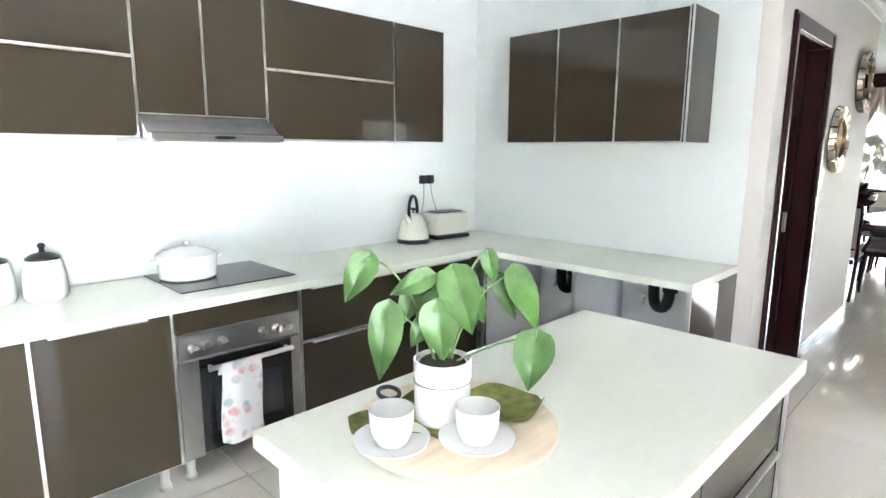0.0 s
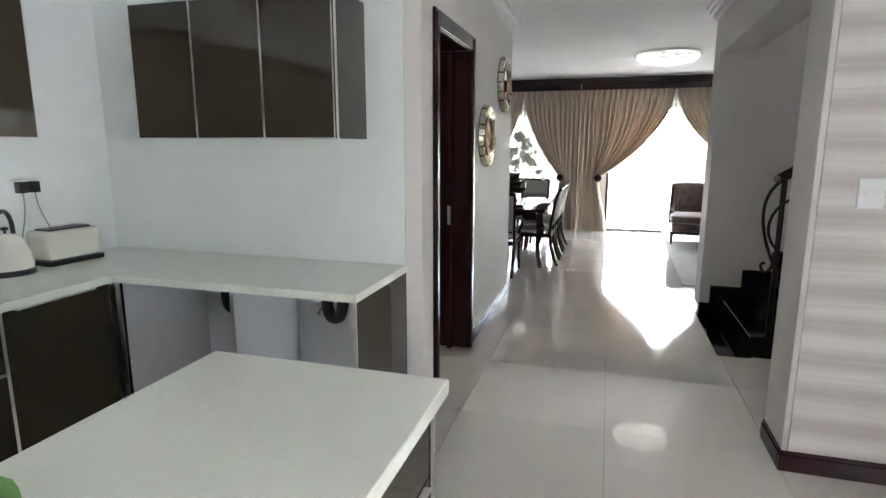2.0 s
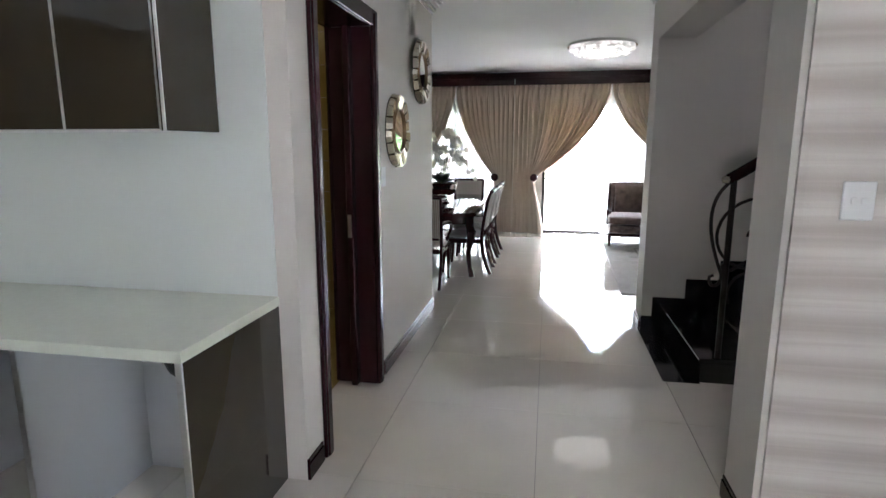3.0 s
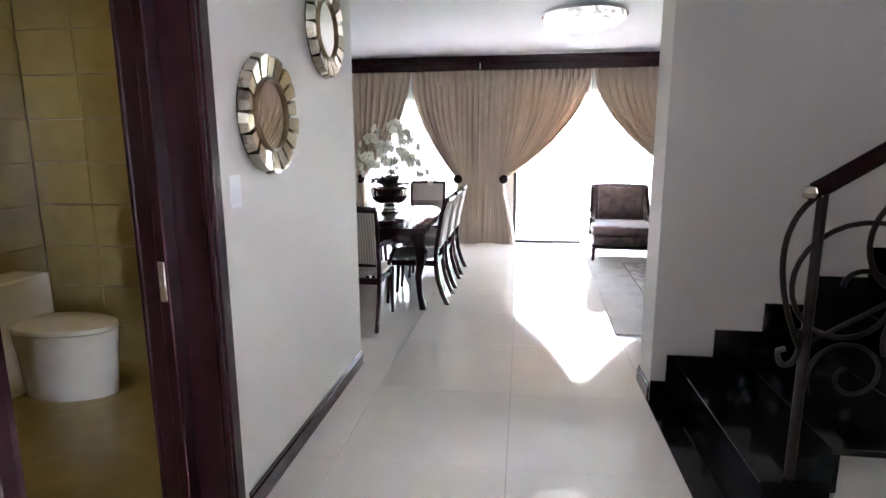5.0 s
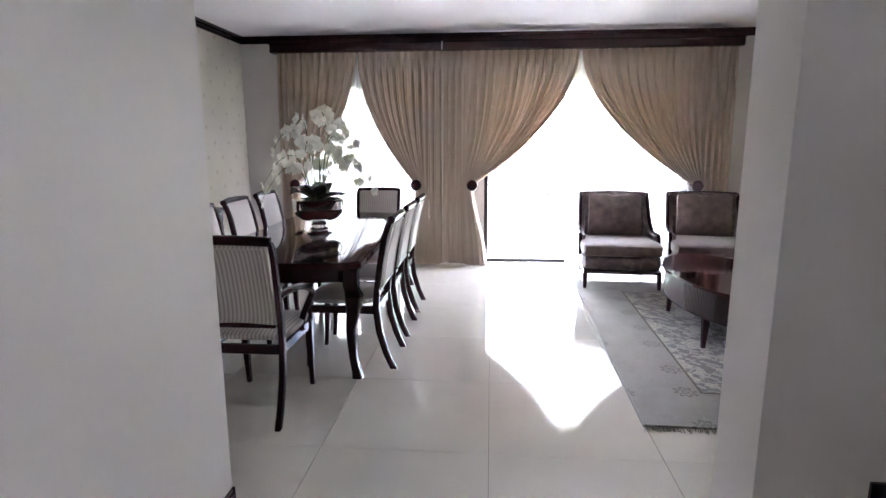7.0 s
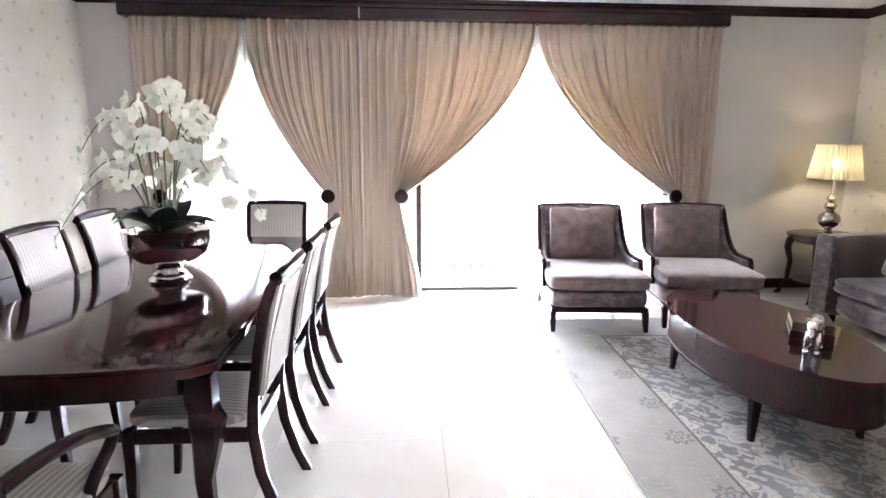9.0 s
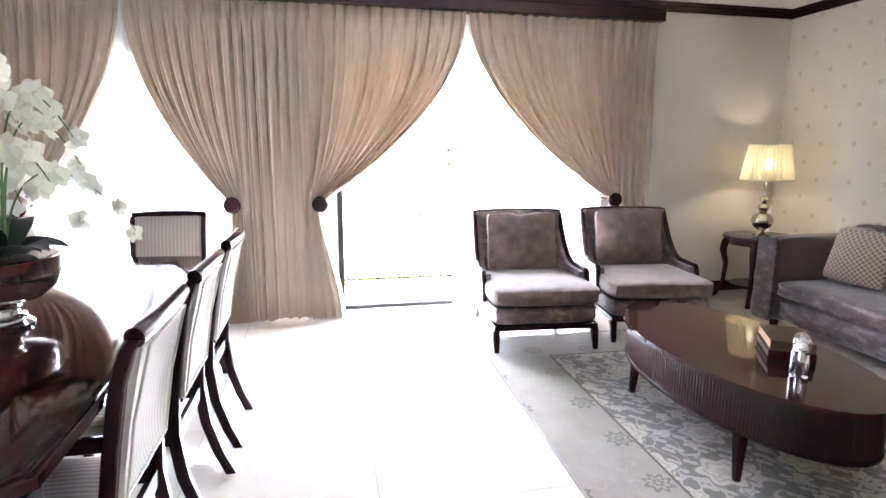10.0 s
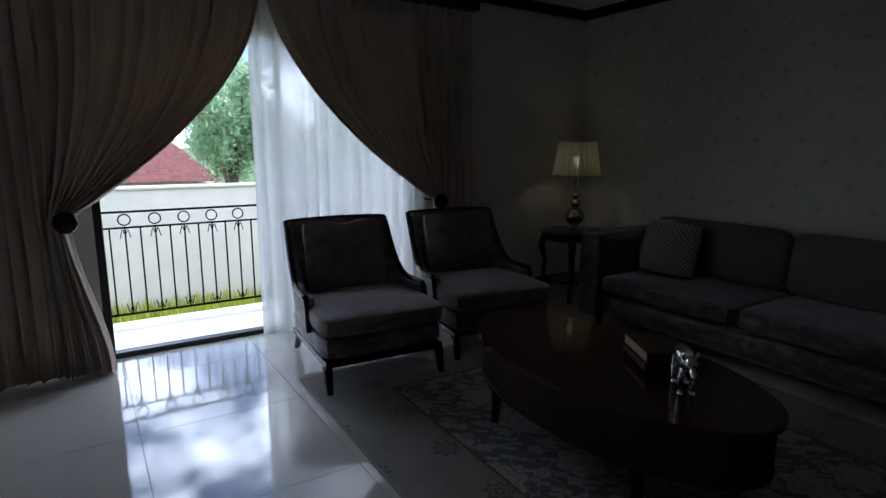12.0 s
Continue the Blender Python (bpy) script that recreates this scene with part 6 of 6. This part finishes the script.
def sofa():
    ob = base("sofa", "crushed grey velvet sofa along the papered wall", "sofa", pose(8.98, -4.82, 0.0))
    L, D = 1.26, 0.50
    part("base", puff((-L, -D + 0.04, 0.07), (L, D - 0.02, 0.31), 0.05, 9, seed=1), M_CRUSHED, ob, smooth=True)
    for s in (-1, 1):
        part("arm", puff((s * (L - 0.06) - 0.10, -D + 0.06, 0.08), (s * (L - 0.06) + 0.10, D, 0.765), 0.04, 9, seed=3 + s, e=9.0), M_SOFA, ob, "tall padded arm", smooth=True)
        part("arm_front", puff((s * (L - 0.06) - 0.097, D - 0.03, 0.085), (s * (L - 0.06) + 0.097, D + 0.014, 0.760), 0.04, 8, seed=5 + s, e=10.0), M_CRUSHED, ob, "crushed velvet arm front", smooth=True)
        for y in (-D + 0.1, D - 0.1):
            part("foot", loft([(s * (L - 0.1), y, 0, 0.02, 0.02), (s * (L - 0.1), y, 0.09, 0.03, 0.03)]), M_DARKWOOD, ob)
    part("back", puff((-L, -D, 0.10), (L, -D + 0.20, 0.80), 0.10, 9, seed=9), M_CRUSHED, ob, smooth=True)
    for k in range(2):
        a = -L + 0.15 + k * (2 * L - 0.30) / 2
        b = a + (2 * L - 0.30) / 2
        part("seat_cushion", puff((a + 0.004, -D + 0.18, 0.29), (b - 0.004, D + 0.01, 0.435), 0.16, 9, seed=11 + k, e=10.0), M_CRUSHED, ob, smooth=True)
        part("back_cushion", moved(puff((-(b - a) / 2 + 0.01, -0.09, -0.22), ((b - a) / 2 - 0.01, 0.10, 0.22), 0.32, 9, seed=20 + k, e=9.0), pose((a + b) / 2, -D + 0.30, 0.655, 10)), M_SOFA, ob, smooth=True)
    return ob


sofa()
for x, y, rz, tilt, seed in ((9.93, -4.84, -26, 16, 1), (9.74, -4.74, 18, 22, 2)):
    c = base("scatter_cushion", "honeycomb patterned brown scatter cushion on the sofa", "cushion", pose(x, y, 0.440, 0, 0, rz), group="scatter cushions")
    part("cover", moved(puff((-0.205, -0.07, -0.205), (0.205, 0.07, 0.205), 0.60, 9, seed=seed, e=14.0), pose(0, 0, 0.218, tilt) @ pose(0, 0, 0, 0, 6 - 9 * (seed - 1), 0)), M_HONEY, c, smooth=True)

st = base("side_table", "dark mahogany side table with cabriole legs", "side table", pose(10.93, -4.90, 0.0))
part("top", prism([(0.30 * math.cos(a), 0.33 * math.sin(a)) for a in np.linspace(0, 2 * math.pi, 25)[:-1]], 0.615, 0.642, 0.006), M_DARKWOOD, st, smooth=True)
part("apron", prism([(0.24 * math.cos(a), 0.27 * math.sin(a)) for a in np.linspace(0, 2 * math.pi, 25)[:-1]], 0.555, 0.6148), M_DARKWOOD, st)
part("shelf", prism([(0.21 * math.cos(a), 0.24 * math.sin(a)) for a in np.linspace(0, 2 * math.pi, 25)[:-1]], 0.15, 0.175, 0.004), M_DARKWOOD, st)
for sx in (-1, 1):
    for sy in (-1, 1):
        leg = [(0.0, 0.075, 0.022), (0.03, 0.06, 0.016), (0.16, 0.02, 0.016), (0.34, 0.012, 0.018), (0.48, 0.035, 0.026), (0.56, 0.025, 0.028), (0.612, 0.01, 0.025)]
        part("leg", loft([(sx * (0.165 + o), sy * (0.185 + o), z, r, r) for z, o, r in leg]), M_DARKWOOD, st, smooth=True)

tl = base("table_lamp", "silver baluster table lamp with lit pleated shade", "lamp", pose(10.95, -4.93, 0.643))
part("stand", lathe([(0.0, 0), (0.070, 0), (0.072, 0.012), (0.045, 0.024), (0.030, 0.042), (0.040, 0.055), (0.080, 0.085), (0.098, 0.130), (0.090, 0.175), (0.055, 0.205), (0.032, 0.218), (0.045, 0.235), (0.058, 0.262), (0.045, 0.292), (0.028, 0.302), (0.038, 0.318), (0.044, 0.340), (0.030, 0.362), (0.014, 0.372), (0.014, 0.50), (0.0, 0.50)], 40), M_ANTIQUE, tl, smooth=True)
shade = part("shade", lathe([(0.222, 0.525), (0.197, 0.69), (0.172, 0.845)], 320, wave=lambda a, z: 1 + 0.024 * math.sin(44 * a), caps=False), M_SHADE, tl, "pleated cream shade", smooth=True)
part("shade_ring", lathe([(0.172, 0.838), (0.179, 0.838), (0.179, 0.850), (0.172, 0.850), (0.172, 0.838)], 64, caps=False), M_SHADE, tl)
part("shade_ring", lathe([(0.221, 0.522), (0.229, 0.522), (0.229, 0.533), (0.221, 0.533), (0.221, 0.522)], 64, caps=False), M_SHADE, tl)
part("bulb", moved(lathe([(0.0, 0), (0.016, 0.0), (0.028, 0.05), (0.024, 0.08), (0.0, 0.095)], 16), pose(0, 0, 0.62)), M_BULB, tl, "glowing bulb", smooth=True)

cab = base("console_cabinet", "dark wooden cabinet behind the stair wall", "cabinet", pose(6.56, -3.0, 0.0))
part("body", box((-0.28, -0.86, 0.06), (0.26, 0.86, 0.55), 0.004), M_DARKWOOD, cab)
part("top", box((-0.287, -0.89, 0.5502), (0.30, 0.89, 0.585), 0.006, 2), M_DARKWOOD, cab)
for k in range(3):
    part("door", box((0.2602, -0.84 + k * 0.562, 0.09), (0.278, -0.84 + k * 0.562 + 0.55, 0.53), 0.004), M_DARKWOOD, cab)
part("plinth", box((-0.26, -0.84, 0.0), (0.24, 0.84, 0.0598)), M_DARKWOOD, cab)

# ---- outdoors ----
structure("ground", box((11.58, -400, -1.3), (900, 400, -1.1)), M_LAWN, "green lawn running out to the horizon")
structure("balcony_slab", box((11.565, -5.0, -1.09), (12.42, 3.2, -0.045), 0.005), M_SLAB, "pale tiled balcony slab outside the sliding door")
structure("balcony_step", box((11.44, -3.42, -0.145), (11.5645, -0.955, 0.0), 0.003), M_SLAB, "pale threshold outside the sliding door")

structure("eave", box((11.5652, -6.0, 2.64), (12.20, 4.0, 2.80), 0.01), M_WHITE, "white eave over the balcony")

rl = base("balcony_railing", "black wrought iron balcony railing with rings", "railing")
BX, Y0R, Y1R = 12.32, -4.6, 2.8
for z, r in ((0.905, 0.014), (0.775, 0.012), (0.045, 0.013)):
    part("rail", box((BX - r, Y0R, z - r * 0.6), (BX + r, Y1R, z + r * 0.6), 0.002), M_RAIL, rl)
ring_bm = tube([(0, 0.045 * math.cos(a), 0.045 * math.sin(a)) for a in np.linspace(0, 2 * math.pi, 21)], 0.006, 6)
ring = part("ring", ring_bm, M_RAIL, rl, smooth=True)
ring.matrix_world = pose(BX, Y0R + 0.06, 0.84)
bar = part("bar", box((-0.006, -0.006, 0.053), (0.006, 0.006, 0.768)), M_RAIL, rl)
bar.matrix_world = pose(BX, Y0R + 0.06, 0)
scrolls = []
for s in (-1, 1):
    for zc, f in ((0.725, 1), (0.10, -1)):
        sc = part("scroll", tube([(0, s * (0.008 + 0.028 * t), zc + f * (0.035 * math.sin(t * 4.0))) for t in np.linspace(0, 1.2, 12)], 0.004, 5), M_RAIL, rl, smooth=True)
        sc.matrix_world = pose(BX, Y0R + 0.06, 0)
        scrolls.append(sc)
for y in (Y0R, -2.75, -0.30, 1.6, Y1R):
    part("post", box((BX - 0.014, y - 0.014, -0.0455), (BX + 0.014, y + 0.014, 0.895), 0.002), M_RAIL, rl)
y, k = Y0R + 0.06, 0
while y < Y1R - 0.15:
    y += 0.112
    k += 1
    items = [(bar, 0)] + ([(ring, 0.84)] + [(q, 0) for q in scrolls] if k % 2 == 0 else [])
    for src, z in items:
        c = new(src.name.split(".")[0], src.data)
        c.parent = rl
        c.matrix_world = pose(BX, y, z)

bw = base("boundary_wall", "plain cream plastered garden boundary wall", "wall")
part("wall", box((16.5, -30, -1.1), (16.72, 30, 0.80), 0.01), M_STUCCO, bw)
part("coping", box((16.46, -30, 0.80), (16.76, 30, 0.84), 0.008), M_STUCCO, bw)

# grass growing along the wall and the lawn below the balcony
rng = np.random.default_rng(4)
count = 9000
gx = np.where(rng.random(count) < 0.4, rng.uniform(15.9, 16.45, count), rng.uniform(12.6, 16.45, count))
gy = rng.uniform(-8.0, 3.5, count)
gh = rng.uniform(0.05, 0.13, count) + 0.26 * np.clip((gx - 15.6) / 0.8, 0, 1) * rng.uniform(0.3, 1, count)
ga = rng.uniform(0, 6.283, count)
gw = rng.uniform(0.010, 0.022, count)
bend = rng.uniform(-0.06, 0.06, (count, 2))
verts = np.zeros((count, 3, 3))
verts[:, 0] = np.stack([gx - gw * np.cos(ga), gy - gw * np.sin(ga), np.full(count, -1.1)], 1)
verts[:, 1] = np.stack([gx + gw * np.cos(ga), gy + gw * np.sin(ga), np.full(count, -1.1)], 1)
verts[:, 2] = np.stack([gx + bend[:, 0], gy + bend[:, 1], -1.1 + gh], 1)
gm = bpy.data.meshes.new("grass")
gm.from_pydata(verts.reshape(-1, 3).tolist(), [], np.arange(count * 3).reshape(-1, 3).tolist())
gm.materials.append(M_GRASS)
tagged(new("grass", gm), "bright green grass blades below the garden wall", "grass", kind="stuff")

# neighbour's house and tree beyond the wall
house = base("house", "neighbouring house with red tiled hip roof", "house", pose(31, 2.5, -1.1))
part("wall", box((-3, -7, 0), (3, 7, 1.45)), M_STUCCO, house)


def roof_slope(s):
    def fn(u, v):
        lift_ = 0.11 * (1 - (v * 17.999 - math.floor(v * 17.999)))
        return (s * (3.6 * (1 - v) + 0.05), (2 * u - 1) * (7.5 - 1.3 * v), 1.26 + 1.62 * v + lift_ + 0.012 * (round(u * 120) % 2))
    return sheet(fn, 120, 90, 0.03)


for s in (-1, 1):
    part("roof", roof_slope(s), M_ROOF, house, "red tiled roof slope in courses")
    part("gable", prism([(-3.5, s * 7.3), (3.5, s * 7.3), (3.5, s * 7.0), (-3.5, s * 7.0)], 1.2, 1.3), M_STUCCO, house)
for y in (-4, 0.5, 4.5):
    w = part("window", box((-3.05, y - 0.6, 0.5), (-3.0, y + 0.6, 1.2), 0.005), M_BLACKGLASS, house)
    part("frame", add_box(box((-3.07, y - 0.66, 0.44), (-3.001, y + 0.66, 0.5), 0.003), (-3.07, y - 0.66, 1.2), (-3.001, y + 0.66, 1.26), 0.003), M_CABWHITE, w)
part("pole", tube([(-5.0, 3.2, 0), (-5.0, 3.2, 3.4)], 0.06, 8), M_CABWHITE, house)


def tree(m, h, spread, seed, leaves, label):
    ob = base("tree", label, "tree", m)
    r = random.Random(seed)
    bm = bmesh.new()
    tips = []
    trunk = [Vector((0.15 * math.sin(2 * t), 0.1 * math.cos(3 * t), h * 0.5 * t)) for t in np.linspace(0, 1, 8)]
    tube(trunk, lambda t: 0.17 * (1 - 0.5 * t), 9, bm)
    for k in range(11):
        a = k * 2.4 + r.uniform(-0.3, 0.3)
        s = trunk[3 + k % 5]
        e = Vector((math.cos(a) * spread * r.uniform(0.5, 1), math.sin(a) * spread * r.uniform(0.5, 1), h * r.uniform(0.5, 0.98)))
        limb = bez(s, s.lerp(e, 0.3) + Vector((0, 0, 0.4)), s.lerp(e, 0.7) + Vector((0, 0, 0.5)), e, 10)
        tube(limb, lambda t: 0.07 * (1 - 0.8 * t), 6, bm)
        for p in limb[4:]:
            tips.append(p)
            for _ in range(2):
                q = p + Vector((r.uniform(-1, 1), r.uniform(-1, 1), r.uniform(-0.5, 0.8))) * spread * 0.3
                tube([p, p.lerp(q, 0.5) + Vector((0, 0, 0.08)), q], lambda t: 0.02 * (1 - 0.7 * t), 4, bm)
                tips.append(q)
    part("trunk", bm, M_BARK, ob, smooth=True)
    g = np.random.default_rng(seed)
    c = np.array([list(t) for t in tips])[g.integers(0, len(tips), leaves)] + g.normal(0, spread * 0.13, (leaves, 3))
    u = g.normal(0, 1, (leaves, 3))
    u /= np.linalg.norm(u, axis=1)[:, None]
    w = np.cross(u, g.normal(0, 1, (leaves, 3)))
    w /= np.linalg.norm(w, axis=1)[:, None]
    sz = g.uniform(0.035, 0.08, leaves)[:, None]
    vs = np.stack([c - u * sz, c + w * sz * 0.45, c + u * sz, c - w * sz * 0.45], 1)
    me = bpy.data.meshes.new("crown")
    me.from_pydata(vs.reshape(-1, 3).tolist(), [], np.arange(leaves * 4).reshape(-1, 4).tolist())
    me.materials.append(M_TREELEAF)
    cr = new("crown", me)
    cr.parent = ob
    tagged(cr, kind="stuff")
    return ob


tree(pose(22.0, -4.15, -1.1), 4.4, 1.2, 7, 21000, "leafy green garden tree behind the boundary wall")
tree(pose(27.0, -10.5, -1.1), 6.0, 2.4, 9, 20000, "broad green tree beside the neighbouring house")
tree(pose(25.0, 4.0, -1.1), 6.5, 2.6, 12, 20000, "broad green tree behind the boundary wall")
wire = base("power_line", "thin black power line between poles", "cable")
part("cable", tube(bez((26, -40, 5.6), (26, -15, 4.3), (26, 8, 4.3), (26, 40, 5.6), 24), 0.02, 5), M_BLACK, wire)
for y in (-40, 40):
    part("pole", tube([(26, y, -1.1), (26, y, 5.8)], 0.1, 8), M_BARK, wire)
